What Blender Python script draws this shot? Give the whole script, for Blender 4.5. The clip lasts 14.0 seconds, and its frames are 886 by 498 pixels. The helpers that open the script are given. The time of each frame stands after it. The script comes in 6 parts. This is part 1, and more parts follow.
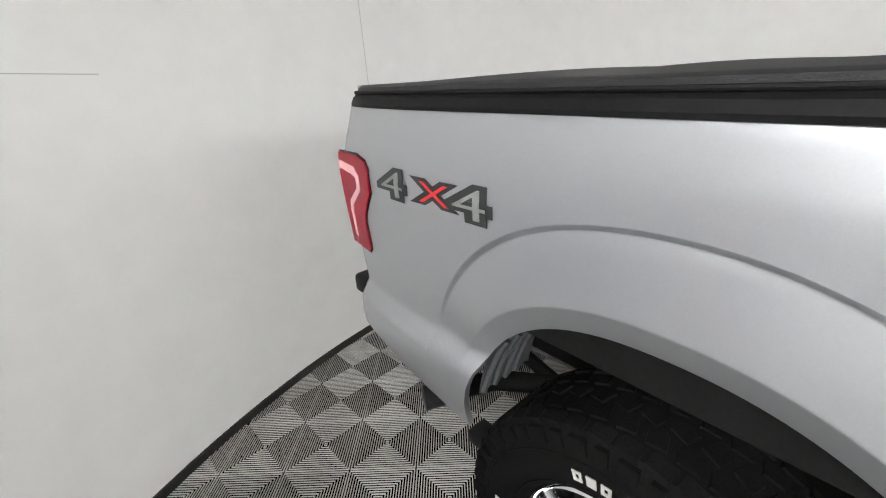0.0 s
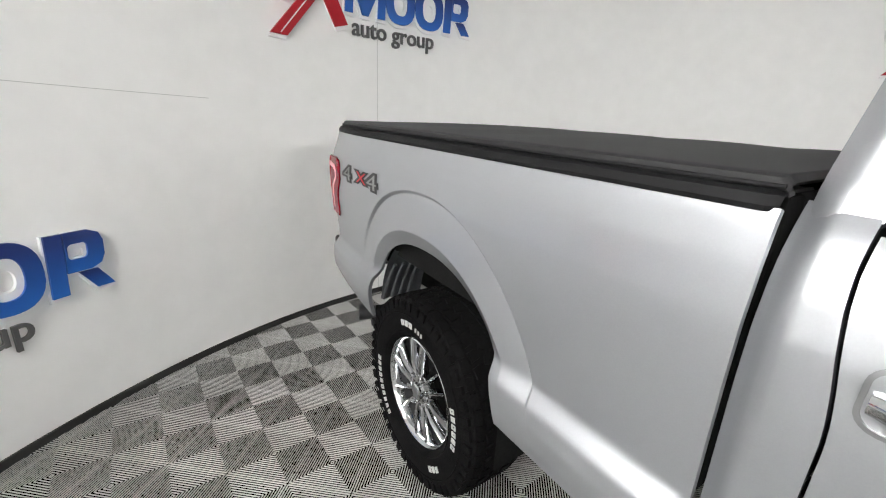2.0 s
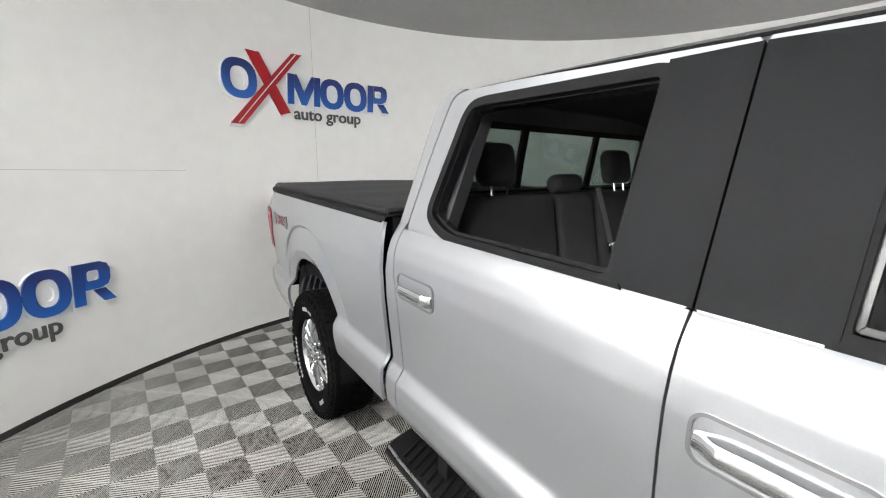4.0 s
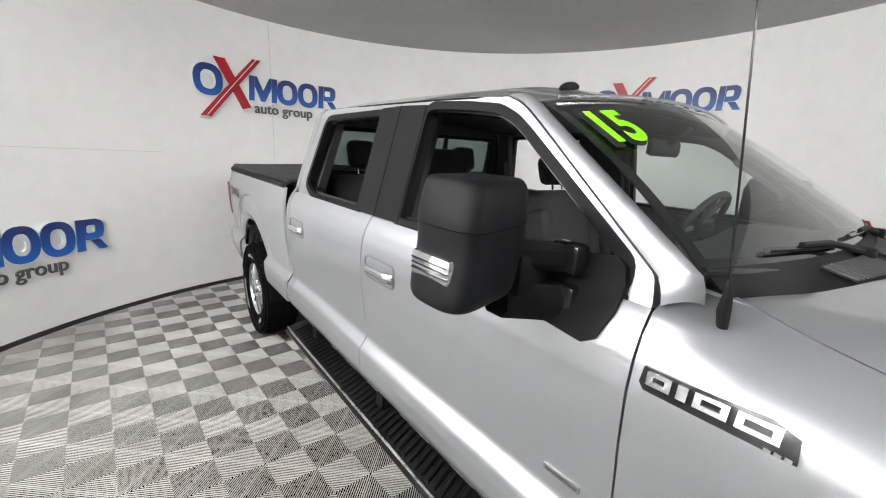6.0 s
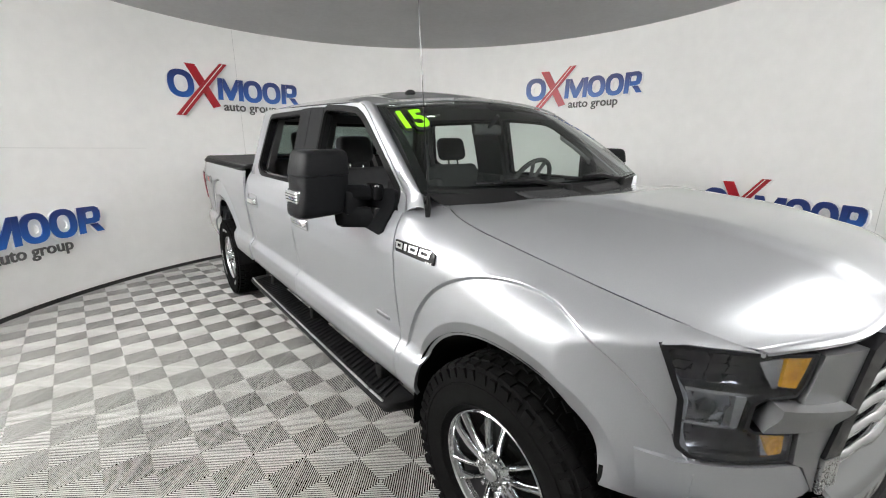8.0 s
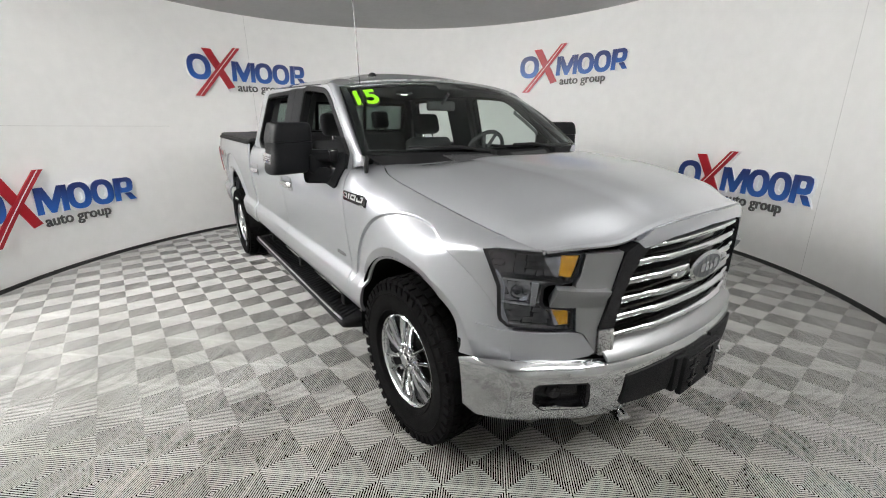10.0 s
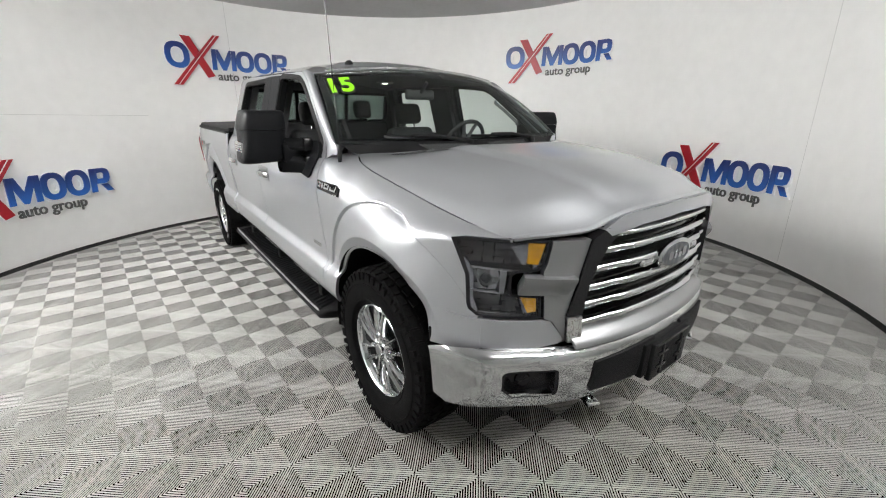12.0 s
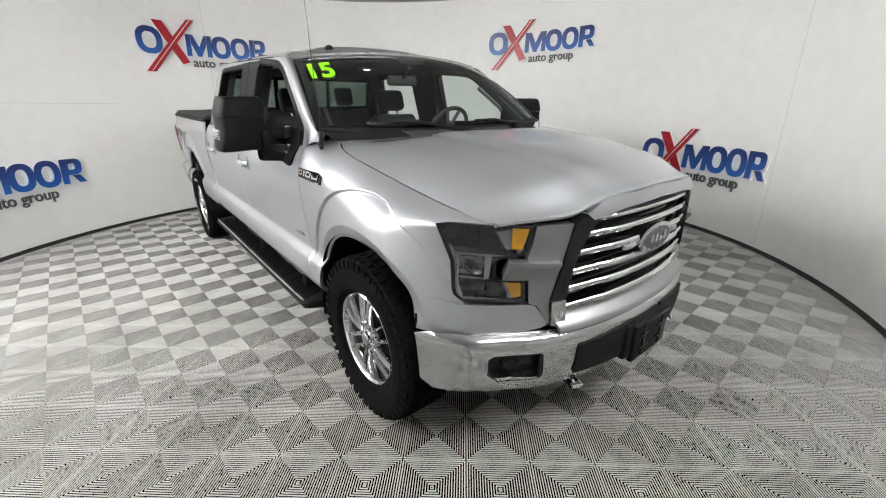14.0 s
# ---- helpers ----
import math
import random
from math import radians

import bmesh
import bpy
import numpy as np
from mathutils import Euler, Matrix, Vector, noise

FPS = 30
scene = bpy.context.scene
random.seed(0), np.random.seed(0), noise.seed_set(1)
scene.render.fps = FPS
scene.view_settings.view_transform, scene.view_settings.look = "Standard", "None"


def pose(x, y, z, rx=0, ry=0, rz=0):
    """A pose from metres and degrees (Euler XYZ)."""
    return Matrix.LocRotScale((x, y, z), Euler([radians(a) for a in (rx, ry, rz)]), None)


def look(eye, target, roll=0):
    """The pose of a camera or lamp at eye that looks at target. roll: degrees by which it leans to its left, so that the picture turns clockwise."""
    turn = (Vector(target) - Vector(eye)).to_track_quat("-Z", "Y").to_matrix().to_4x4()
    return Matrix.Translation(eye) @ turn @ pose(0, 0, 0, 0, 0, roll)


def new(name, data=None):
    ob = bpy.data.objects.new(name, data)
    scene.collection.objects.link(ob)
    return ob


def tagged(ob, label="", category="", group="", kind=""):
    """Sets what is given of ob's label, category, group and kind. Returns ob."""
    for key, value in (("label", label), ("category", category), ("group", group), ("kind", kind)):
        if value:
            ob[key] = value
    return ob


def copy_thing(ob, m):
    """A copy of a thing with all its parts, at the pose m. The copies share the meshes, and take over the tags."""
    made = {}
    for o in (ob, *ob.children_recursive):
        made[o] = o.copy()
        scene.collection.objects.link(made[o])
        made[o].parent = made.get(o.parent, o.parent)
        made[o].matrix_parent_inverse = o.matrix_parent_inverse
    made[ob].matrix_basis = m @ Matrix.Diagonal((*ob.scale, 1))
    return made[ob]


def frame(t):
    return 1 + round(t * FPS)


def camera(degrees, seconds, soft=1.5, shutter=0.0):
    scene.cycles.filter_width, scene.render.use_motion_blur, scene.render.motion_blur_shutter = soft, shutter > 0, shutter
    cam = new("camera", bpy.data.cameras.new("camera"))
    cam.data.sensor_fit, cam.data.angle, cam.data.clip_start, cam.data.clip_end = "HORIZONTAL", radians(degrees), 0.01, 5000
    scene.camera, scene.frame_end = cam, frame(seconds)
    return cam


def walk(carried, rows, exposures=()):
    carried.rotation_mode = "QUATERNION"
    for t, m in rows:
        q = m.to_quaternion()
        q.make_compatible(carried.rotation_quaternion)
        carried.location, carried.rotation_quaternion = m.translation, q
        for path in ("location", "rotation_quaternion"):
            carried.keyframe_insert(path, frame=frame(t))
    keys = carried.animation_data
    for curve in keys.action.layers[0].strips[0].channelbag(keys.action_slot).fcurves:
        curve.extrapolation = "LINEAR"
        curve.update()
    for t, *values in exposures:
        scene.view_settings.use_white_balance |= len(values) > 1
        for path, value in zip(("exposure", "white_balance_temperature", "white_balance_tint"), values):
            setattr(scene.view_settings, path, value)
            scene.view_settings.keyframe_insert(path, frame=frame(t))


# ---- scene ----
cam = camera(94.9, 14.0, soft=1.1)
PATH = [
    (0, (-1.58, 3.774, 1.478), (-0.382, 5.202, 0.753), -3.9),
    (0.5, (-1.681, 3.611, 1.485), (-0.544, 5.109, 0.804), -2.1),
    (1, (-1.758, 3.337, 1.485), (-0.619, 4.822, 0.778), 0.3),
    (1.5, (-1.73, 3.068, 1.452), (-0.584, 4.563, 0.78), 2.8),
    (2, (-1.741, 2.74, 1.496), (-0.65, 4.315, 0.921), 2.5),
    (2.5, (-1.79, 2.38, 1.533), (-0.744, 4.016, 1.056), 1.9),
    (3, (-1.76, 2.109, 1.557), (-0.735, 3.777, 1.15), 1.2),
    (3.5, (-1.685, 1.81, 1.598), (-0.592, 3.443, 1.226), 0.2),
    (3.7, (-1.701, 1.686, 1.597), (-0.56, 3.287, 1.232), 0.1),
    (5.8, (-1.787, 0.301, 1.58), (-0.647, 1.894, 1.174), 0.8),
    (6, (-1.787, 0.192, 1.592), (-0.593, 1.742, 1.176), 2.0),
    (6.5, (-1.714, -0.097, 1.578), (-0.485, 1.414, 1.123), 1.8),
    (7, (-1.693, -0.391, 1.569), (-0.604, 1.201, 1.041), -0.5),
    (7.5, (-1.813, -0.647, 1.579), (-0.695, 0.938, 1.092), -0.8),
    (8, (-1.878, -0.857, 1.563), (-0.658, 0.655, 1.088), -0.3),
    (8.5, (-1.861, -1.074, 1.568), (-0.602, 0.404, 1.086), -0.2),
    (9, (-1.856, -1.323, 1.528), (-0.654, 0.191, 1.015), 0.1),
    (9.2, (-1.879, -1.398, 1.523), (-0.717, 0.141, 0.993), -0.0),
    (11.5, (-1.766, -1.624, 1.514), (-0.667, -0.065, 0.914), -0.8),
    (12, (-1.779, -1.608, 1.502), (-0.634, -0.084, 0.899), -0.5),
    (12.5, (-1.775, -1.603, 1.491), (-0.574, -0.117, 0.9), -0.0),
    (13, (-1.778, -1.607, 1.497), (-0.619, -0.093, 0.893), 0.2),
    (13.5, (-1.781, -1.61, 1.496), (-0.607, -0.119, 0.862), -0.2),
    (14, (-1.776, -1.611, 1.491), (-0.586, -0.142, 0.837), -0.7),
]
walk(cam, [(t, look(eye, target, roll)) for t, eye, target, roll in PATH])

# ---------------------------------------------------------------- light
world = bpy.data.worlds.new("world")
scene.world = world
world.use_nodes = True
world.node_tree.nodes["Background"].inputs[0].default_value = (0.9, 0.95, 1.0, 1)
world.node_tree.nodes["Background"].inputs[1].default_value = 0.02

CX, CY, RAD, CEIL = 0.24, 1.97, 4.03, 3.24  # the round bay: middle, radius, height
LED = 30.0  # glow of the ceiling panels
LED_PLACES = [(-4.4, 0.8, 72), (-4.4, 1.8, 72), (-3.3, 3.2, 72)] + [(-5.0, y, 72) for y in (0.2, 1.2, 2.3)] + [(-4.3, 2.8, 72)] + [(x, -2.4, 48) for x in (-0.6, 1.0)]  # place and tilt

# ---------------------------------------------------------------- materials


def material(name, colour, rough=0.5, metal=0.0, vary=0.0, scale=8.0, bump=0.0, bump_scale=60.0, rough_vary=0.0, **more):
    """A painted, moulded or cast surface: colour and gloss that vary at two scales, and fine relief."""
    m = bpy.data.materials.new(name)
    m.use_nodes = True
    nodes, links = m.node_tree.nodes, m.node_tree.links
    b = nodes["Principled BSDF"]
    b.inputs["Base Color"].default_value = (*colour, 1)
    b.inputs["Roughness"].default_value = rough
    b.inputs["Metallic"].default_value = metal
    for key, value in more.items():
        b.inputs[key.replace("_", " ")].default_value = value
    coord = nodes.new("ShaderNodeTexCoord")
    if vary or rough_vary:
        big = nodes.new("ShaderNodeTexNoise")
        big.inputs["Scale"].default_value, big.inputs["Detail"].default_value = scale, 6
        links.new(coord.outputs["Object"], big.inputs["Vector"])
        small = nodes.new("ShaderNodeTexNoise")
        small.inputs["Scale"].default_value, small.inputs["Detail"].default_value = scale * 9, 3
        links.new(coord.outputs["Object"], small.inputs["Vector"])
        mean = nodes.new("ShaderNodeMath")
        mean.operation = "MULTIPLY_ADD"
        mean.inputs[1].default_value = 0.5
        links.new(small.outputs["Fac"], mean.inputs[0])
        half = nodes.new("ShaderNodeMath")
        half.operation = "MULTIPLY"
        half.inputs[1].default_value = 0.5
        links.new(big.outputs["Fac"], half.inputs[0])
        links.new(half.outputs[0], mean.inputs[2])
        if vary:
            ramp = nodes.new("ShaderNodeValToRGB")
            ramp.color_ramp.elements[0].position, ramp.color_ramp.elements[1].position = 0.35, 0.65
            ramp.color_ramp.elements[0].color = (*[max(0.0, c * (1 - vary)) for c in colour], 1)
            ramp.color_ramp.elements[1].color = (*[min(1.0, c * (1 + vary)) for c in colour], 1)
            links.new(mean.outputs[0], ramp.inputs[0])
            links.new(ramp.outputs[0], b.inputs["Base Color"])
        if rough_vary:
            span = nodes.new("ShaderNodeMapRange")
            span.inputs["From Min"].default_value, span.inputs["From Max"].default_value = 0.3, 0.7
            span.inputs["To Min"].default_value, span.inputs["To Max"].default_value = max(0.0, rough - rough_vary), min(1.0, rough + rough_vary)
            links.new(mean.outputs[0], span.inputs[0])
            links.new(span.outputs[0], b.inputs["Roughness"])
    if bump:
        fine = nodes.new("ShaderNodeTexNoise")
        fine.inputs["Scale"].default_value, fine.inputs["Detail"].default_value = bump_scale, 4
        links.new(coord.outputs["Object"], fine.inputs["Vector"])
        relief = nodes.new("ShaderNodeBump")
        relief.inputs["Strength"].default_value, relief.inputs["Distance"].default_value = bump, 0.004
        links.new(fine.outputs["Fac"], relief.inputs["Height"])
        links.new(relief.outputs[0], b.inputs["Normal"])
    return m


def glass(name, tint, ior=1.45):
    m = bpy.data.materials.new(name)
    m.use_nodes = True
    nodes, links = m.node_tree.nodes, m.node_tree.links
    nodes.remove(nodes["Principled BSDF"])
    clear, gloss, mix, facing, steep, rim = (nodes.new(k) for k in ("ShaderNodeBsdfTransparent", "ShaderNodeBsdfGlossy", "ShaderNodeMixShader", "ShaderNodeLayerWeight", "ShaderNodeMath", "ShaderNodeMath"))
    clear.inputs[0].default_value = (*tint, 1)
    gloss.inputs["Color"].default_value, gloss.inputs["Roughness"].default_value = (1, 1, 1, 1), 0.02
    facing.inputs[0].default_value = 0.5
    steep.operation, steep.inputs[1].default_value = "POWER", 5.0
    base = ((ior - 1) / (ior + 1)) ** 2
    rim.operation, rim.inputs[1].default_value, rim.inputs[2].default_value = "MULTIPLY_ADD", 1 - base, base
    for a, c in ((facing.outputs["Facing"], steep.inputs[0]), (steep.outputs[0], rim.inputs[0]), (rim.outputs[0], mix.inputs[0]), (clear.outputs[0], mix.inputs[1]), (gloss.outputs[0], mix.inputs[2]), (mix.outputs[0], nodes["Material Output"].inputs[0])):
        links.new(a, c)
    return m


def glow(name, colour, power):
    m = bpy.data.materials.new(name)
    m.use_nodes = True
    b = m.node_tree.nodes["Principled BSDF"]
    b.inputs["Base Color"].default_value = (0.8, 0.8, 0.8, 1)
    b.inputs["Emission Color"].default_value = (*colour, 1)
    b.inputs["Emission Strength"].default_value = power
    return m


WALL = material("white_painted_panel", (0.88, 0.88, 0.868), 0.42, vary=0.028, scale=0.8, bump=0.05, bump_scale=25, rough_vary=0.08)
# greys of the unseen closing walls, chosen for the light they bounce back
WALL_BACK = material("grey_fill_cutting_wall", (0.34, 0.34, 0.335), 0.6, vary=0.04, scale=1.3)
WALL_SIDE = material("pale_bounce_wall", (0.66, 0.66, 0.65), 0.6, vary=0.04, scale=1.3)
WALL_SEAM = material("panel_seam", (0.55, 0.55, 0.54), 0.7)
CEILING = material("grey_ceiling", (0.50, 0.50, 0.495), 0.8, vary=0.05, scale=2.0, bump=0.1, bump_scale=40)
RUBBER_EDGE = material("black_rubber_strip", (0.018, 0.018, 0.017), 0.6, vary=0.3, scale=6)
SILVER = material("silver_metallic_paint", (0.358, 0.368, 0.385), 0.40, 0.72, vary=0.03, scale=260, rough_vary=0.04, Coat_Weight=1.0, Coat_Roughness=0.03)
SILVER_DULL = material("silver_painted_trim", (0.23, 0.233, 0.24), 0.38, 0.75, vary=0.03, scale=260, Coat_Weight=0.6, Coat_Roughness=0.08)
CHROME = material("chrome", (0.72, 0.73, 0.74), 0.06, 1.0, rough_vary=0.03, scale=5)
BUMPER_CHROME = material("plated_bumper", (0.64, 0.65, 0.66), 0.10, 1.0, rough_vary=0.03, scale=5)
EXHAUST = material("exhaust_steel", (0.15, 0.15, 0.155), 0.35, 1.0, vary=0.2, scale=30)
WHEEL_CHROME = material("wheel_chrome", (0.56, 0.57, 0.58), 0.05, 1.0, rough_vary=0.03, scale=5)
BRUSHED = material("dull_aluminium", (0.62, 0.62, 0.62), 0.3, 1.0, rough_vary=0.1, scale=20)
BLACK = material("black_textured_plastic", (0.009, 0.009, 0.0095), 0.55, vary=0.2, scale=14, bump=0.2, bump_scale=900, Specular_IOR_Level=0.10)
MIRROR_BLACK = material("black_moulded_plastic", (0.008, 0.0085, 0.0095), 0.5, vary=0.15, scale=12, bump=0.15, bump_scale=700, Specular_IOR_Level=0.09)
GLOSS_BLACK = material("gloss_black_plastic", (0.010, 0.010, 0.011), 0.15, rough_vary=0.05, scale=6, Specular_IOR_Level=0.3)
DARK = material("dark_underbody", (0.008, 0.008, 0.008), 0.9, vary=0.3, scale=9, Specular_IOR_Level=0.1)
BARREL = material("dull_cast_alloy", (0.022, 0.022, 0.023), 0.55, 0.3, vary=0.2, scale=12)
# paler than the black cowl: stripes of reflected light put into the louvres' colour
LOUVRE_GLINT = material("louvre_glint_grey", (0.045, 0.046, 0.048), 0.4, vary=0.15, scale=20)
LINER = material("grey_liner", (0.085, 0.09, 0.095), 0.45, 0.3, vary=0.2, scale=9)
TYRE = material("tyre_rubber", (0.006, 0.006, 0.006), 0.8, vary=0.25, scale=16, bump=0.35, bump_scale=160, Specular_IOR_Level=0.02)
TYRE_WHITE = material("white_tyre_marking", (0.40, 0.40, 0.385), 0.6, vary=0.06, scale=40)
VINYL = material("black_vinyl_cover", (0.018, 0.018, 0.019), 0.5, vary=0.2, scale=3, bump=0.3, bump_scale=350, Specular_IOR_Level=0.22)
SEAT = material("dark_grey_seat_cloth", (0.042, 0.043, 0.045), 0.9, vary=0.12, scale=20, bump=0.5, bump_scale=500)
TRIM = material("dark_cabin_trim", (0.035, 0.035, 0.037), 0.6, vary=0.15, scale=12, bump=0.2, bump_scale=600)
TRIM_GREY = material("grey_cabin_trim", (0.11, 0.11, 0.115), 0.6, vary=0.1, scale=12)
BELT = material("grey_seat_belt", (0.16, 0.16, 0.16), 0.7, vary=0.1, scale=60)
RED_LENS = material("red_tail_lens", (0.24, 0.004, 0.016), 0.25, vary=0.15, scale=30, Specular_IOR_Level=0.3)
PALE_LENS = material("pale_red_lens", (0.70, 0.36, 0.39), 0.3)
AMBER = material("amber_lens", (0.50, 0.24, 0.006), 0.2, vary=0.6, scale=120, Coat_Weight=0.6)
LAMP_BLACK = material("smoked_lamp_housing", (0.025, 0.026, 0.029), 0.25, 0.5, vary=0.25, scale=25)
LAMP_GREY = material("dark_lamp_reflector", (0.07, 0.072, 0.080), 0.08, 1.0, vary=0.2, scale=30)
LAMP_CHROME = material("bright_lamp_reflector", (0.36, 0.365, 0.38), 0.10, 1.0, vary=0.1, scale=30)
LIME = material("lime_sticker", (0.27, 0.80, 0.008), 0.5)
DECAL_GREY = material("grey_decal", (0.19, 0.20, 0.195), 0.5, vary=0.25, scale=50)
DECAL_DARK = material("dark_decal", (0.018, 0.020, 0.020), 0.5)
DECAL_RED = material("red_decal", (0.50, 0.016, 0.020), 0.45)
SIGN_RED = material("red_sign_face", (0.40, 0.008, 0.018), 0.35, vary=0.08, scale=3)
SIGN_WHITE = material("white_sign_edge", (0.86, 0.86, 0.86), 0.4)
SIGN_GREY = material("grey_sign_face", (0.09, 0.09, 0.09), 0.5)
WINDSHIELD = glass("windshield_glass", (0.62, 0.70, 0.66))


def hazy_glass(name, tint, film):
    """Tinted glass mixed with a pale matte film."""
    m = glass(name, tint)
    nodes, links = m.node_tree.nodes, m.node_tree.links
    out = nodes["Material Output"]
    clear_look = out.inputs[0].links[0].from_socket
    matte, mix = nodes.new("ShaderNodeBsdfDiffuse"), nodes.new("ShaderNodeMixShader")
    matte.inputs[0].default_value = (*film, 1)
    mix.inputs[0].default_value = 0.28
    links.new(clear_look, mix.inputs[1])
    links.new(matte.outputs[0], mix.inputs[2])
    links.new(mix.outputs[0], out.inputs[0])
    return m


def graded(name, low, high):
    """A sign face printed in a blend from its lower to its upper edge."""
    m = material(name, low, 0.35)
    nodes, links = m.node_tree.nodes, m.node_tree.links
    coord, split, ramp = nodes.new("ShaderNodeTexCoord"), nodes.new("ShaderNodeSeparateXYZ"), nodes.new("ShaderNodeValToRGB")
    ramp.color_ramp.elements[0].position, ramp.color_ramp.elements[0].color = 0.05, (*low, 1)
    ramp.color_ramp.elements[1].position, ramp.color_ramp.elements[1].color = 0.85, (*high, 1)
    links.new(coord.outputs["Generated"], split.inputs[0])
    links.new(split.outputs["Z"], ramp.inputs[0])
    links.new(ramp.outputs[0], nodes["Principled BSDF"].inputs["Base Color"])
    return m


SIGN_BLUE = graded("blue_sign_face", (0.020, 0.12, 0.46), (0.016, 0.034, 0.17))
REAR_GLASS = hazy_glass("tinted_rear_glass", (0.55, 0.62, 0.59), (0.30, 0.34, 0.32))
LENS = glass("clear_lamp_lens", (0.86, 0.87, 0.89), 1.5)
LED_GLOW = glow("led_diffuser", (1.0, 0.99, 0.975), LED)
DOME_GLOW = glow("dome_lamp_lens", (1.0, 0.95, 0.88), 6.0)


def floor_plastic():
    m = material("grey_ribbed_floor_plastic", (0.37, 0.365, 0.345), 0.5, Specular_IOR_Level=0.06)
    nodes, links = m.node_tree.nodes, m.node_tree.links
    b = nodes["Principled BSDF"]
    geo, info = nodes.new("ShaderNodeNewGeometry"), nodes.new("ShaderNodeObjectInfo")
    dirt, grain, ramp, tone, mix = (nodes.new(k) for k in ("ShaderNodeTexNoise", "ShaderNodeTexNoise", "ShaderNodeValToRGB", "ShaderNodeMapRange", "ShaderNodeMix"))
    dirt.inputs["Scale"].default_value, dirt.inputs["Detail"].default_value, dirt.inputs["Roughness"].default_value = 1.6, 8, 0.65
    grain.inputs["Scale"].default_value, grain.inputs["Detail"].default_value = 38, 4
    links.new(geo.outputs["Position"], dirt.inputs["Vector"])
    links.new(geo.outputs["Position"], grain.inputs["Vector"])
    ramp.color_ramp.elements[0].position, ramp.color_ramp.elements[0].color = 0.30, (0.305, 0.301, 0.285, 1)
    ramp.color_ramp.elements[1].position, ramp.color_ramp.elements[1].color = 0.60, (0.41, 0.406, 0.389, 1)
    links.new(dirt.outputs["Fac"], ramp.inputs[0])
    tone.inputs["To Min"].default_value, tone.inputs["To Max"].default_value = 0.93, 1.05
    links.new(info.outputs["Random"], tone.inputs[0])
    mix.data_type, mix.blend_type = "RGBA", "MULTIPLY"
    mix.inputs[0].default_value = 1.0
    links.new(ramp.outputs[0], mix.inputs[6])
    links.new(tone.outputs[0], mix.inputs[7])
    links.new(mix.outputs[2], b.inputs["Base Color"])
    span = nodes.new("ShaderNodeMapRange")
    span.inputs["To Min"].default_value, span.inputs["To Max"].default_value = 0.5, 0.8
    links.new(grain.outputs["Fac"], span.inputs[0])
    links.new(span.outputs[0], b.inputs["Roughness"])
    return m


TILE = floor_plastic()
SUBFLOOR = material("dark_subfloor", (0.006, 0.006, 0.005), 0.95, vary=0.3, scale=4, Specular_IOR_Level=0.0)

# ---------------------------------------------------------------- tools


def finish(name, bm, mat, parent=None, label="", sharp=32, mirror=False):
    if mirror:
        for v in bm.verts:
            v.co.x = -v.co.x
        bmesh.ops.reverse_faces(bm, faces=bm.faces[:])
    me = bpy.data.meshes.new(name)
    bm.to_mesh(me)
    bm.free()
    me.materials.append(mat)
    me.polygons.foreach_set("use_smooth", [True] * len(me.polygons))
    me.set_sharp_from_angle(angle=radians(sharp))
    ob = new(name, me)
    ob.parent = parent
    if label:
        tagged(ob, label)
    return ob


part = finish


def empty(name, label, category, group=""):
    return tagged(new(name), label, category, group)


def rbox(bm, x0, x1, y0, y1, z0, z1, r=0.01, seg=2, m=None):
    """A box with rounded edges, turned by m."""
    own = bmesh.new()
    bmesh.ops.create_cube(own, size=1)
    for v in own.verts:
        v.co = Vector(((x0 + x1) / 2 + v.co.x * (x1 - x0), (y0 + y1) / 2 + v.co.y * (y1 - y0), (z0 + z1) / 2 + v.co.z * (z1 - z0)))
    if r:
        bmesh.ops.bevel(own, geom=own.edges[:], offset=r, segments=seg, profile=0.5, affect="EDGES")
    bmesh.ops.recalc_face_normals(own, faces=own.faces[:])
    add(bm, own, m)
    return bm


def add(bm, own, m=None):
    """Copies the bmesh own, moved by m, into bm, and frees it."""
    flip = m is not None and m.determinant() < 0
    seen = [bm.verts.new((m @ v.co) if m is not None else v.co) for v in own.verts]
    own.verts.index_update()
    for f in own.faces:
        loop = [seen[v.index] for v in f.verts]
        bm.faces.new(loop[::-1] if flip else loop)
    own.free()


def thicken(bm, d, out):
    """Turns a sheet that faces the way out into a shell d deep."""
    bmesh.ops.recalc_face_normals(bm, faces=bm.faces[:])
    bm.normal_update()
    if sum(f.normal.dot(Vector(out)) * f.calc_area() for f in bm.faces) < 0:
        bmesh.ops.reverse_faces(bm, faces=bm.faces[:])
    bm.normal_update()
    rim = [e for e in bm.edges if len(e.link_faces) == 1]
    rim = [(e.link_loops[0].vert, e.link_loops[0].link_loop_next.vert) for e in rim]
    faces = bm.faces[:]
    inner = {v: bm.verts.new(v.co - v.normal * d) for v in bm.verts[:]}
    for f in faces:
        bm.faces.new([inner[v] for v in f.verts][::-1])
    for a, b in rim:
        bm.faces.new((b, a, inner[a], inner[b]))
    return bm


def sheet(fn, us, vs):
    """A grid of faces through fn(u, v)."""
    bm = bmesh.new()
    rows = [[bm.verts.new(fn(u, v)) for v in vs] for u in us]
    for a, b in zip(rows, rows[1:]):
        for i in range(len(vs) - 1):
            bm.faces.new((a[i], b[i], b[i + 1], a[i + 1]))
    return bm


def steps(a, b, n):
    return [a + (b - a) * i / n for i in range(n + 1)]


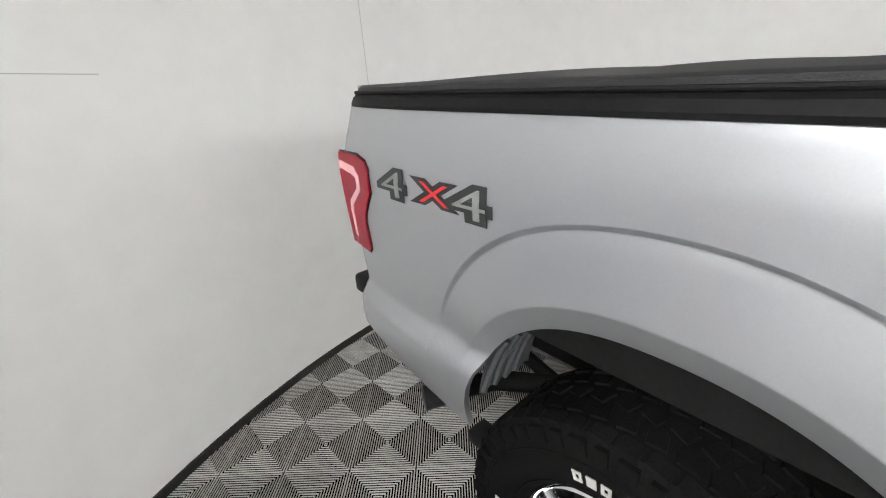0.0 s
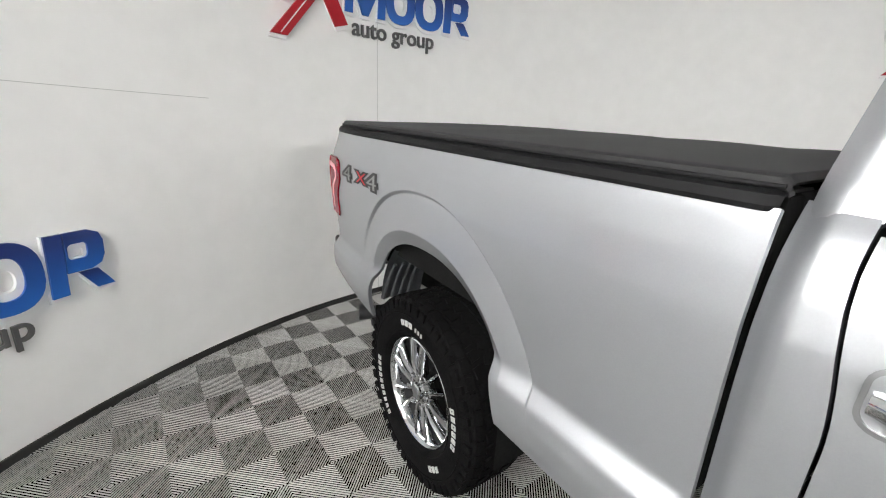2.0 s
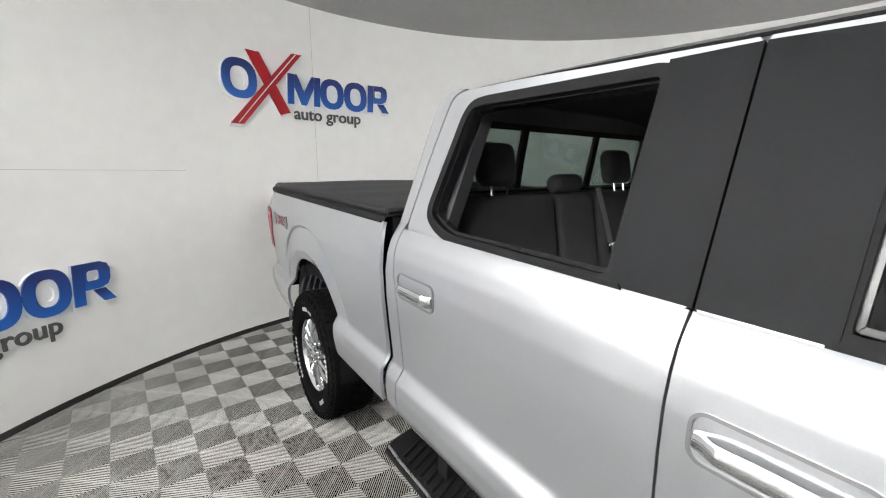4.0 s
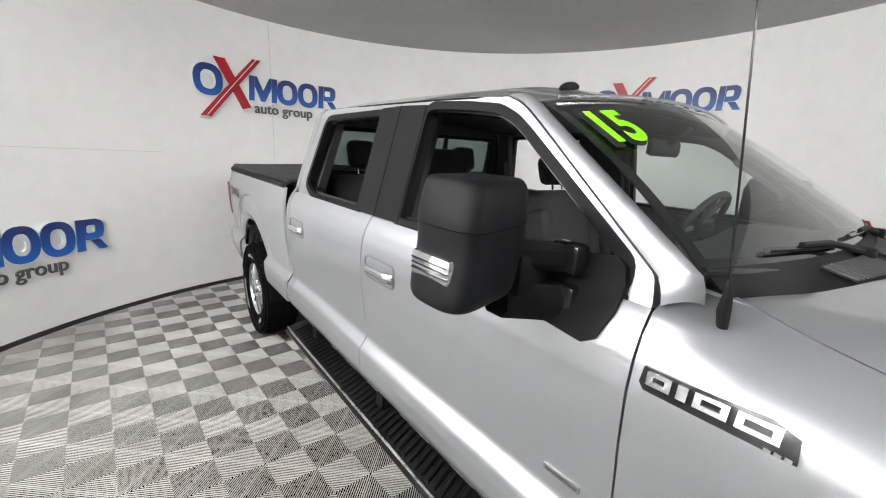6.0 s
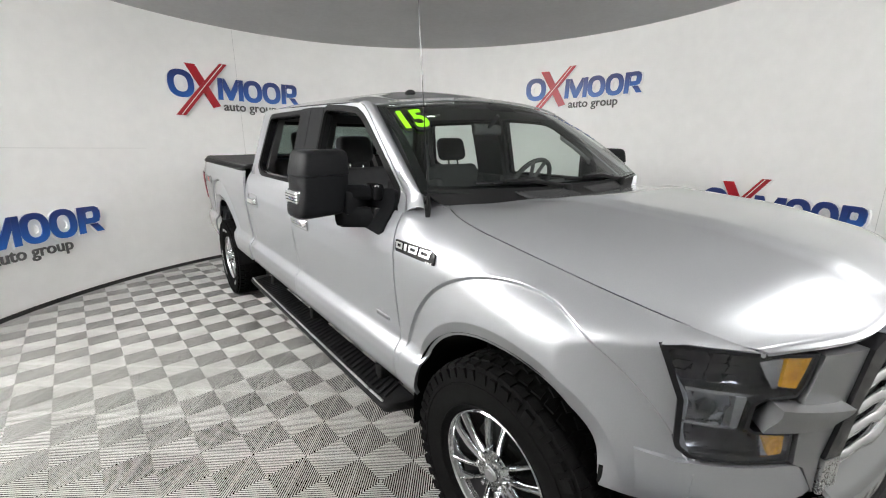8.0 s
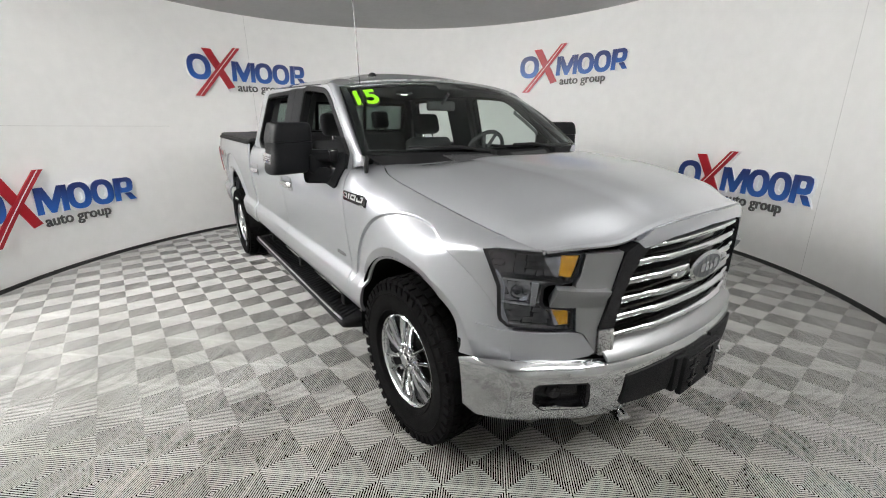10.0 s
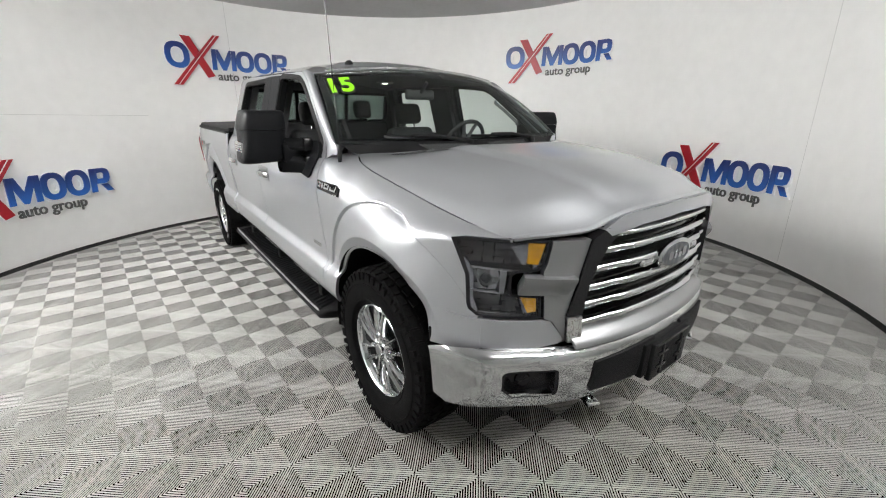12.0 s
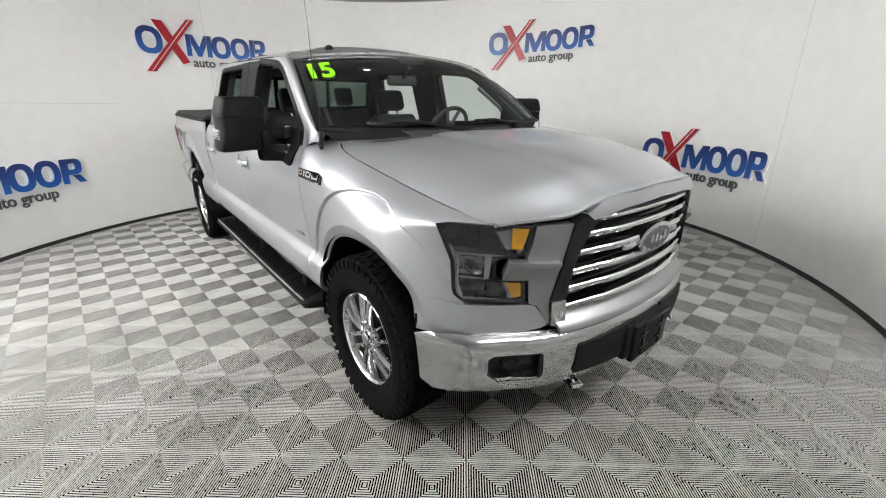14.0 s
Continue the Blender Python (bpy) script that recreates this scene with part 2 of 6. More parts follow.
def plate(poly, place, depth, out, holes=(), cut=0.03, cut_b=None):
    """A shell of the outline poly (and holes) in flat (a, b), laid by place(a, b) onto a curved surface."""
    bm = bmesh.new()
    for loop in (poly, *holes):
        vs = [bm.verts.new((a, b, 0)) for a, b in loop]
        for i in range(len(vs)):
            bm.edges.new((vs[i], vs[(i + 1) % len(vs)]))
    bmesh.ops.triangle_fill(bm, use_beauty=True, use_dissolve=False, edges=bm.edges[:])
    for axis, gap in ((0, cut), (1, cut_b)):
        if gap:
            lo, hi = min(v.co[axis] for v in bm.verts), max(v.co[axis] for v in bm.verts)
            for k in range(1, int((hi - lo) / gap) + 1):
                normal = Vector((1, 0, 0)) if axis == 0 else Vector((0, 1, 0))
                bmesh.ops.bisect_plane(bm, geom=bm.verts[:] + bm.edges[:] + bm.faces[:], plane_co=normal * (lo + k * gap), plane_no=normal)
    for v in bm.verts:
        v.co = Vector(place(v.co.x, v.co.y))
    return thicken(bm, depth, out)


def ring(poly, d0, d1, place, depth, out):
    """A shell between the outline moved in by d0 and by d1."""
    bm = bmesh.new()
    loops = [[bm.verts.new(place(*p)) for p in inset_poly(poly, d)] for d in (d0, d1)]
    n = len(poly)
    for i in range(n):
        j = (i + 1) % n
        bm.faces.new((loops[0][i], loops[0][j], loops[1][j], loops[1][i]))
    return thicken(bm, depth, out)


def inset_poly(poly, d):
    """The outline moved in by d."""
    n, out = len(poly), []
    area = sum(poly[i][0] * poly[(i + 1) % n][1] - poly[(i + 1) % n][0] * poly[i][1] for i in range(n))
    for i in range(n):
        p, a, b = Vector(poly[i]), Vector(poly[i - 1]), Vector(poly[(i + 1) % n])
        u, v = (p - a).normalized(), (b - p).normalized()
        nu, nv = Vector((-u.y, u.x)), Vector((-v.y, v.x))
        m = (nu + nv).normalized()
        out.append(tuple(p + m * (d / max(0.4, m.dot(nu))) * (1 if area > 0 else -1)))
    return out


def round_off(poly, r, n=4):
    """The outline with its corners rounded."""
    out = []
    for i, p in enumerate(poly):
        p, a, b = Vector(p), Vector(poly[i - 1]), Vector(poly[(i + 1) % len(poly)])
        s, e = p + (a - p).normalized() * min(r, (a - p).length * 0.42), p + (b - p).normalized() * min(r, (b - p).length * 0.42)
        for k in range(n + 1):
            t = k / n
            out.append(tuple(s * (1 - t) ** 2 + p * 2 * t * (1 - t) + e * t * t))
    return out


def tube(points, radius, seg=8, closed=False, caps=True):
    """A round bar along points; radius may be a list."""
    bm = bmesh.new()
    pts = [Vector(p) for p in points]
    n = len(pts)
    rad = radius if isinstance(radius, (list, tuple)) else [radius] * n
    rings, up = [], None
    for i, p in enumerate(pts):
        a = pts[i - 1] if i or closed else p
        b = pts[(i + 1) % n] if i < n - 1 or closed else p
        d = (b - a).normalized()
        if up is None:
            up = d.orthogonal().normalized()
        up = (up - d * up.dot(d)).normalized()
        side = d.cross(up)
        rings.append([bm.verts.new(p + (up * math.cos(2 * math.pi * k / seg) + side * math.sin(2 * math.pi * k / seg)) * rad[i]) for k in range(seg)])
    for a, b in list(zip(rings, rings[1:])) + ([(rings[-1], rings[0])] if closed else []):
        for k in range(seg):
            j = (k + 1) % seg
            bm.faces.new((a[k], a[j], b[j], b[k]))
    if caps and not closed:
        bm.faces.new(rings[0][::-1])
        bm.faces.new(rings[-1])
    bmesh.ops.recalc_face_normals(bm, faces=bm.faces[:])
    return bm


def lathe(profile, seg=64, m=None):
    """A body of revolution about the x axis from (x, radius) pairs."""
    bm = bmesh.new()
    rings = [[bm.verts.new((x, r * math.cos(2 * math.pi * k / seg), r * math.sin(2 * math.pi * k / seg))) for k in range(seg)] for x, r in profile]
    for a, b in zip(rings, rings[1:]):
        for k in range(seg):
            j = (k + 1) % seg
            bm.faces.new((a[k], b[k], b[j], a[j]))
    if m is not None:
        bmesh.ops.transform(bm, matrix=m, verts=bm.verts[:])
    return bm


def text(body, size, depth, place, mat, name, parent, bold=0.0, label=""):
    """Raised writing: place turns flat (x, y, height) into the world."""
    curve = bpy.data.curves.new(name, "FONT")
    curve.body, curve.size, curve.extrude, curve.offset, curve.align_x = body, size, depth / 2, bold, "LEFT"
    curve.resolution_u = 4
    ob = bpy.data.objects.new(name, curve)
    scene.collection.objects.link(ob)
    me = bpy.data.meshes.new_from_object(ob.evaluated_get(bpy.context.evaluated_depsgraph_get()))
    bpy.data.objects.remove(ob)
    bpy.data.curves.remove(curve)
    bm = bmesh.new()
    bm.from_mesh(me)
    bpy.data.meshes.remove(me)
    for v in bm.verts:
        v.co = Vector(place(v.co.x, v.co.y, v.co.z))
    return finish(name, bm, mat, parent, label)


def smooth_step(a, b, x):
    t = min(1.0, max(0.0, (x - a) / (b - a)))
    return t * t * (3 - 2 * t)


def table(pairs, blur=0.012):
    """A smooth curve through (position, value) pairs."""
    xs, ys = [p[0] for p in pairs], [p[1] for p in pairs]
    fine = np.arange(xs[0] - 0.3, xs[-1] + 0.3, 0.004)
    lo, hi = (ys[1] - ys[0]) / (xs[1] - xs[0]), (ys[-1] - ys[-2]) / (xs[-1] - xs[-2])
    v = np.interp(fine, xs, ys)
    v = np.where(fine < xs[0], ys[0] + lo * (fine - xs[0]), np.where(fine > xs[-1], ys[-1] + hi * (fine - xs[-1]), v))
    k = np.exp(-0.5 * (np.arange(-40, 41) * 0.004 / blur) ** 2)
    v = np.convolve(np.pad(v, 40, mode="edge"), k / k.sum(), mode="valid")
    return lambda x: float(np.interp(x, fine, v))

# ---------------------------------------------------------------- the room


def on_wall(angle, z, inset=0.0):
    a = radians(angle)
    return Vector((CX + (RAD - inset) * math.cos(a), CY + (RAD - inset) * math.sin(a), z))


A0, A1 = -66.0, 158.0
bm = sheet(lambda a, z: on_wall(a, z), steps(A0, A1, 116), [-0.02, CEIL])
outer = [[bm.verts.new(on_wall(a, z, -0.09)) for z in (-0.02, CEIL)] for a in steps(A0, A1, 116)]
for p, q in zip(outer, outer[1:]):
    bm.faces.new((q[0], p[0], p[1], q[1]))
wall_round = tagged(finish("wall_round", bm, WALL, sharp=60), "white painted curved wall of the photo bay", "wall", kind="structure")

# thin joints between the wall's sheets
for a in (96.5, -37.9):
    bm = sheet(lambda u, z: on_wall(a + u, z, 0.0015), [-0.03, 0.03], [0.03, CEIL])
    finish("panel_joint", bm, WALL_SEAM, wall_round)
for a, b, z in ((115.0, 150.0, 1.60),):
    bm = sheet(lambda u, v: on_wall(u, z + v, 0.0015), steps(a, b, 30), [-0.0015, 0.0015])
    finish("panel_joint", bm, WALL_SEAM, wall_round)

# black rubber strip along the foot of the round wall
prof = [(0.0, 0.0), (0.014, 0.0), (0.014, 0.03), (0.009, 0.042), (0.0, 0.044)]
bm = sheet(lambda a, k: on_wall(a, prof[int(k)][1] - 0.004, prof[int(k)][0] + 0.001), steps(A0, A1, 116), range(5))
tagged(finish("baseboard", bm, RUBBER_EDGE), "black rubber strip along the foot of the wall", "baseboard", kind="structure")

# plain unseen walls, added to close the bay's open side and steer bounced light
P1, P2 = on_wall(A0, 0), on_wall(A1, 0)
corners = [P1, Vector((P1.x, -5.2, 0)), Vector((-5.6, -5.2, 0)), Vector((-5.6, P2.y, 0)), P2]
for name, a, b in (("wall_east", 0, 1), ("wall_south", 1, 2), ("wall_west", 2, 3), ("wall_north", 3, 4)):
    p, q = corners[a], corners[b]
    d = (q - p).normalized()
    n = Vector((d.y, -d.x, 0)) * 0.1
    bm = bmesh.new()
    vs = [bm.verts.new(c + Vector((0, 0, z))) for z in (-0.02, CEIL) for c in (p, q, q + n * -1, p + n * -1)]
    for loop in ((0, 1, 5, 4), (1, 2, 6, 5), (2, 3, 7, 6), (3, 0, 4, 7), (4, 5, 6, 7), (3, 2, 1, 0)):
        bm.faces.new([vs[i] for i in loop])
    bmesh.ops.recalc_face_normals(bm, faces=bm.faces[:])
    # pale walls lift the truck's flank, grey ones hold the fill light down
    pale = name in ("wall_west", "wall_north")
    tagged(finish(name, bm, WALL_SIDE if pale else WALL_BACK), "unseen pale wall added beside the open bay to bounce light" if pale else "unseen grey wall added behind the open bay to limit bounced light", "wall", kind="structure")

bm = rbox(bmesh.new(), -5.8, 4.6, -5.4, 6.4, CEIL, CEIL + 0.08, 0)
ceiling = tagged(finish("ceiling", bm, CEILING), "flat grey ceiling over the round bay", "ceiling", kind="structure")

bm = rbox(bmesh.new(), -5.8, 4.6, -5.4, 6.4, -0.06, -0.0034, 0)
floor = tagged(finish("floor", bm, SUBFLOOR), "dark floor under grey ribbed plastic tiles", "floor", kind="structure")


def ceiling_light():
    lamp = empty("ceiling_light", "flat white LED panel lamp hung under the grey ceiling", "ceiling light", "LED ceiling panels")
    bm = bmesh.new()
    for s in (-1, 1):
        rbox(bm, s * 0.60 - 0.015, s * 0.60 + 0.015, -0.315, 0.315, -0.035, -0.002, 0.004)
        rbox(bm, -0.585, 0.585, s * 0.30 - 0.015, s * 0.30 + 0.015, -0.035, -0.002, 0.004)
    finish("frame", bm, SIGN_WHITE, lamp)
    finish("diffuser", rbox(bmesh.new(), -0.585, 0.585, -0.285, 0.285, -0.030, -0.003, 0), LED_GLOW, lamp, "glowing white diffuser")
    for x in (-0.5, 0.5):
        finish("hanger", tube([(x, 0, -0.004), (x, 0, 0.42)], 0.006, 6), BRUSHED, lamp)
    return lamp


# the panels are tipped towards the back of the bay
first_lamp = ceiling_light()
lamp_pose = lambda x, y, tilt: pose(x, y, CEIL - 0.24, tilt, 0, math.degrees(math.atan2(CY - y, CX - x)) - 90)
first_lamp.matrix_basis = lamp_pose(*LED_PLACES[0])
for spot in LED_PLACES[1:]:
    copy_thing(first_lamp, lamp_pose(*spot))


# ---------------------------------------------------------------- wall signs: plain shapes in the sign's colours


def rounded(x0, x1, y0, y1, r, n=5):
    out = []
    for cx, cy, a in ((x1 - r, y1 - r, 0), (x0 + r, y1 - r, 90), (x0 + r, y0 + r, 180), (x1 - r, y0 + r, 270)):
        out += [(cx + r * math.cos(radians(a + 90 * k / n)), cy + r * math.sin(radians(a + 90 * k / n))) for k in range(n + 1)]
    return out


def oval(cx, cy, rx, ry, n=28, power=2.4):
    out = []
    for k in range(n):
        c, s = math.cos(2 * math.pi * k / n), math.sin(2 * math.pi * k / n)
        out.append((cx + rx * math.copysign(abs(c) ** (2 / power), c), cy + ry * math.copysign(abs(s) ** (2 / power), s)))
    return out


def slant(poly, k, base):
    return [(x + (y - base) * k, y) for x, y in poly]


SIGN_SHAPES = [
    ("sign_ring", SIGN_BLUE, oval(0.165, 2.455, 0.165, 0.175), [oval(0.165, 2.455, 0.088, 0.105)]),
    ("sign_block", SIGN_BLUE, slant([(0.635, 2.29), (0.700, 2.29), (0.700, 2.58), (0.635, 2.58)], 0.05, 2.3), []),
    ("sign_block", SIGN_BLUE, slant([(0.706, 2.58), (0.730, 2.58), (0.810, 2.415), (0.890, 2.58), (0.914, 2.58), (0.914, 2.46), (0.835, 2.29), (0.785, 2.29), (0.706, 2.46)], 0.05, 2.3), []),
    ("sign_block", SIGN_BLUE, slant([(0.920, 2.29), (0.985, 2.29), (0.985, 2.58), (0.920, 2.58)], 0.05, 2.3), []),
    ("sign_ring", SIGN_BLUE, oval(1.13, 2.435, 0.135, 0.155), [oval(1.13, 2.435, 0.066, 0.092)]),
    ("sign_ring", SIGN_BLUE, oval(1.405, 2.435, 0.135, 0.155), [oval(1.405, 2.435, 0.066, 0.092)]),
    ("sign_block", SIGN_BLUE, slant([(1.548, 2.29), (1.615, 2.29), (1.615, 2.58), (1.548, 2.58)], 0.05, 2.3), []),
    ("sign_ring", SIGN_BLUE, slant([(1.621, 2.39), (1.72, 2.39), (1.765, 2.41), (1.782, 2.45), (1.782, 2.52), (1.765, 2.56), (1.72, 2.58), (1.621, 2.58)], 0.05, 2.3), [slant(rounded(1.630, 1.712, 2.45, 2.525, 0.02), 0.05, 2.3)]),
    ("sign_block", SIGN_BLUE, slant([(1.735, 2.29), (1.812, 2.29), (1.745, 2.384), (1.665, 2.384)], 0.05, 2.3), []),
]
SIGN_RISING = [(0.05, 2.05), (0.17, 2.05), (0.80, 2.77), (0.70, 2.77)]
SIGN_FALLING = [(0.24, 2.72), (0.37, 2.72), (0.655, 2.20), (0.55, 2.17), (0.49, 2.28)]


def wall_sign(angle, drop, label):
    """A dealer's sign: blue rings and blocks, crossed red bars and a row of small grey blocks, on white backing."""
    sign = empty("wall_sign", label, "sign", "signs round the wall")

    def at(inset):
        return lambda u, z: on_wall(angle - math.degrees(u / RAD), z - drop, inset)

    mid = on_wall(angle - 12, 2.4 - drop)
    out = (CX - mid.x, CY - mid.y, 0)

    def grow(poly, d):
        cx, cy = sum(p[0] for p in poly) / len(poly), sum(p[1] for p in poly) / len(poly)
        return [(x + math.copysign(min(d, abs(x - cx)), x - cx) + 0.006, y + math.copysign(min(d, abs(y - cy)), y - cy) - 0.012) for x, y in poly]

    for name, mat, poly, holes in SIGN_SHAPES:
        piece = finish(name, plate(poly, at(0.034), 0.012, out, holes, 0.08), mat, sign)
        finish("backing", plate(grow(poly, 0.012), at(0.021), 0.019, out, [[((x + sum(q[0] for q in h) / len(h)) / 2 + 0.006, (y + sum(q[1] for q in h) / len(h)) / 2 - 0.01) for x, y in h] for h in holes], 0.08), SIGN_WHITE, piece)
    fall = finish("sign_bar", plate(SIGN_FALLING, at(0.034), 0.012, out, (), 0.08), SIGN_RED, sign)
    finish("backing", plate(grow(SIGN_FALLING, 0.012), at(0.021), 0.019, out, (), 0.08), SIGN_WHITE, fall)
    rise = finish("sign_bar", plate(SIGN_RISING, at(0.040), 0.018, out, (), 0.08), SIGN_RED, sign)
    finish("backing", plate(grow(SIGN_RISING, 0.012), at(0.021), 0.018, out, (), 0.08), SIGN_WHITE, rise)
    finish("stripe", plate([(0.115, 2.06), (0.125, 2.06), (0.745, 2.765), (0.732, 2.765)], at(0.0425), 0.002, out, (), 0.08), SIGN_WHITE, rise)
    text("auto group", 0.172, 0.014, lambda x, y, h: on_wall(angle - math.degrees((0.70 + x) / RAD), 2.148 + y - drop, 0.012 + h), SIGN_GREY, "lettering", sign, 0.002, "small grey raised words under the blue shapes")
    return sign


wall_sign(109.75, 0.02, "blue, red and grey dealer sign high on the white wall")
wall_sign(28.6, -0.06, "blue, red and grey dealer sign high on the white wall")
wall_sign(-11.4, 1.555, "blue, red and grey dealer sign low on the white wall")
wall_sign(150.1, 1.62, "blue, red and grey dealer sign low on the white wall")

# ---------------------------------------------------------------- the pickup: body
# The front axle is at y = 0, the nose towards -y; the half at -x is built and mirrored.

truck = empty("pickup_truck", "silver four-door pickup truck on black off-road tyres", "pickup truck")
STANCE = pose(0, 0.0005, -0.030, 1.72)  # the body stands a little nose-down
truck.matrix_world = STANCE
SIDES = (False, True)

FLANK = table([(0.45, 0.925), (0.50, 0.955), (0.55, 0.985), (0.585, 1.000), (0.65, 1.007), (0.700, 1.004), (0.746, 0.970), (0.755, 0.968), (0.80, 0.972), (0.90, 0.983), (1.04, 0.998), (1.15, 1.002), (1.22, 0.993), (1.27, 0.978), (1.31, 0.955), (1.345, 0.928)], 0.0045)
BOX = table([(0.45, 0.962), (0.50, 0.978), (0.55, 0.992), (0.585, 1.000), (0.65, 1.007), (0.700, 1.004), (0.746, 0.970), (0.755, 0.968), (0.80, 0.972), (0.90, 0.983), (1.04, 0.996), (1.15, 1.002), (1.25, 0.996), (1.32, 0.986), (1.36, 0.975)], 0.0045)
HUBS = (0.0, 4.0)
TYRE_R = 0.42


def norm(dy, dz, a, b, p=2.3):
    return ((abs(dy) / a) ** p + (abs(dz) / b) ** p) ** (1 / p)


class Arch:
    """A wheel opening and the flare round it."""

    def __init__(self, y, a, b, ya, oa, ob, fade):
        self.y, self.a, self.b, self.ya, self.oa, self.ob, self.z, self.fade = y, a, b, ya, oa, ob, 0.45, fade

    def inner(self, y, z):
        return norm(y - self.y, z - self.z if z > self.z else (z - self.z) * 0.35, self.a * (0.89 - 0.10 * smooth_step(0.86, 0.68, z) if self.y < 1 and y < self.y else 1.0), self.b)

    def outer(self, y, z):
        return norm(y - self.ya, z - self.z if z > self.z else (z - self.z) * 0.35, self.oa, self.ob, 2.3 if self.fade and y > self.ya else 2.05)

    def reach(self, turn, edge):
        """How far from the arch's middle the inner or outer edge lies, at an angle from straight up."""
        lo, hi = 0.2, 1.1
        for _ in range(26):
            r = (lo + hi) / 2
            lo, hi = (r, hi) if edge(self.y + math.sin(turn) * r, self.z + math.cos(turn) * r) < 1 else (lo, r)
        return lo

    def spot(self, turn, f):
        """A point of the flare, from its lip (f = 0) to its outer edge (f = 1)."""
        a, b = self.reach(turn, self.inner), self.reach(turn, self.outer)
        r = a + (b - a) * f
        return self.y + math.sin(turn) * r, self.z + math.cos(turn) * r

    def lift(self, f, y, z):
        """How far the flare stands proud: undercut at its outer edge, swelling to a crease, then turned in to the lip."""
        d = -0.013 * smooth_step(1.0, 0.93, f) + 0.025 * min(1.0, max(0.0, (0.935 - f) / 0.66)) - 0.024 * min(1.0, max(0.0, (0.275 - f) / 0.275))
        return d * smooth_step(0.62, 0.84, z) * (smooth_step(0.60, 0.40, y - self.y) if self.fade else 1.0)


FRONT_ARCH = Arch(-0.01, 0.475, 0.515, -0.01, 0.605, 0.745, False)
REAR_ARCH = Arch(3.985, 0.465, 0.515, 3.985, 0.625, 0.730, True)


def flank(name, y_lo, y_hi, z_lo, z_hi, wide, arch=None, gap=0.02, depth=0.016, mat=None, label=""):
    """A side panel of the body, on both sides: y between y_lo(z) and y_hi(z), z between z_lo(y) and z_hi(y)."""
    mat = mat or SILVER
    made = []
    for mirror in SIDES:
        bm = bmesh.new()
        nu = int((y_hi(1.0) - y_lo(1.0)) / gap) + 1
        nv = int((z_hi((y_lo(1) + y_hi(1)) / 2) - z_lo((y_lo(1) + y_hi(1)) / 2)) / gap) + 1
        rows = []
        for i in range(nu + 1):
            row = []
            for j in range(nv + 1):
                y = y_lo(1.0) + (y_hi(1.0) - y_lo(1.0)) * i / nu
                z = z_lo(y) + (z_hi(y) - z_lo(y)) * j / nv
                for _ in range(3):
                    y = y_lo(z) + (y_hi(z) - y_lo(z)) * i / nu
                    z = z_lo(y) + (z_hi(y) - z_lo(y)) * j / nv
                row.append([y, z])
            rows.append(row)
        inside = lambda y, z: arch is not None and arch.outer(y, z) < 1.0
        verts = {}

        def vert(i, j):
            if (i, j) not in verts:
                y, z = rows[i][j]
                if inside(y, z):
                    k = arch.outer(y, z)
                    y, z = arch.y + (y - arch.y) / k, arch.z + (z - arch.z) / k
                verts[i, j] = bm.verts.new((-wide(y, z), y, z))
            return verts[i, j]

        for i in range(nu):
            for j in range(nv):
                spots = ((i, j), (i + 1, j), (i + 1, j + 1), (i, j + 1))
                if all(inside(*rows[a][b]) for a, b in spots):
                    continue
                bm.faces.new([vert(a, b) for a, b in spots])
        bmesh.ops.dissolve_degenerate(bm, dist=0.0008, edges=bm.edges[:])
        thicken(bm, depth, (-1, 0, 0))
        made.append(part(name, bm, mat, truck, label, sharp=40, mirror=mirror))
    return made


def arch_flare(arch, wide, bottom, front=None):
    """The flared rim round a wheel opening, on both sides."""
    spans = [1.012, 1.0, 0.985, 0.97, 0.955, 0.94, 0.93, 0.915] + steps(0.87, 0.32, 12) + [0.295, 0.28, 0.27, 0.25] + steps(0.20, 0.0, 5)
    n = 96
    for mirror in SIDES:
        bm, rows = bmesh.new(), []
        for f in spans:
            ends = []
            for s in (-1, 1):
                lo, hi = 0.3, 1.9
                for _ in range(22):
                    mid = (lo + hi) / 2
                    y, z = arch.spot(s * mid, f)
                    lo, hi = (mid, hi) if z > bottom(y) else (lo, mid)
                ends.append(s * lo)
            row = []
            for k in range(n + 1):
                y, z = arch.spot(ends[0] + (ends[1] - ends[0]) * k / n, f)
                y = max(y, front(z)) if front else y
                sink = 0.0025 if f > 1.001 else 0.0
                row.append(bm.verts.new((-(wide(y, z) + arch.lift(f, y, z) - sink), y, z)))
            rows.append(row)
        for a, b in zip(rows, rows[1:]):
            for k in range(n):
                bm.faces.new((a[k], a[k + 1], b[k + 1], b[k]))
        bmesh.ops.dissolve_degenerate(bm, dist=0.0005, edges=bm.edges[:])
        thicken(bm, 0.018, (-1, 0, 0))
        part("wheel_flare", bm, SILVER, truck, sharp=28, mirror=mirror)


const = lambda v: (lambda _: v)

# doors below the belt
REAR_SEAM = lambda z: 2.855 + 0.035 * smooth_step(1.0, 1.30, z)
front_door = flank("front_door", const(0.603), const(1.842), const(0.535), const(1.322), lambda y, z: FLANK(z), gap=0.010)
rear_door = flank("rear_door", const(1.848), lambda z: REAR_SEAM(z) - 0.003, const(0.535), const(1.322), lambda y, z: FLANK(z), gap=0.010)
flank("cab_corner", lambda z: REAR_SEAM(z) + 0.003, const(2.986), const(0.535), const(1.35), lambda y, z: FLANK(z) - 0.030 * smooth_step(2.935, 2.988, y), gap=0.010)

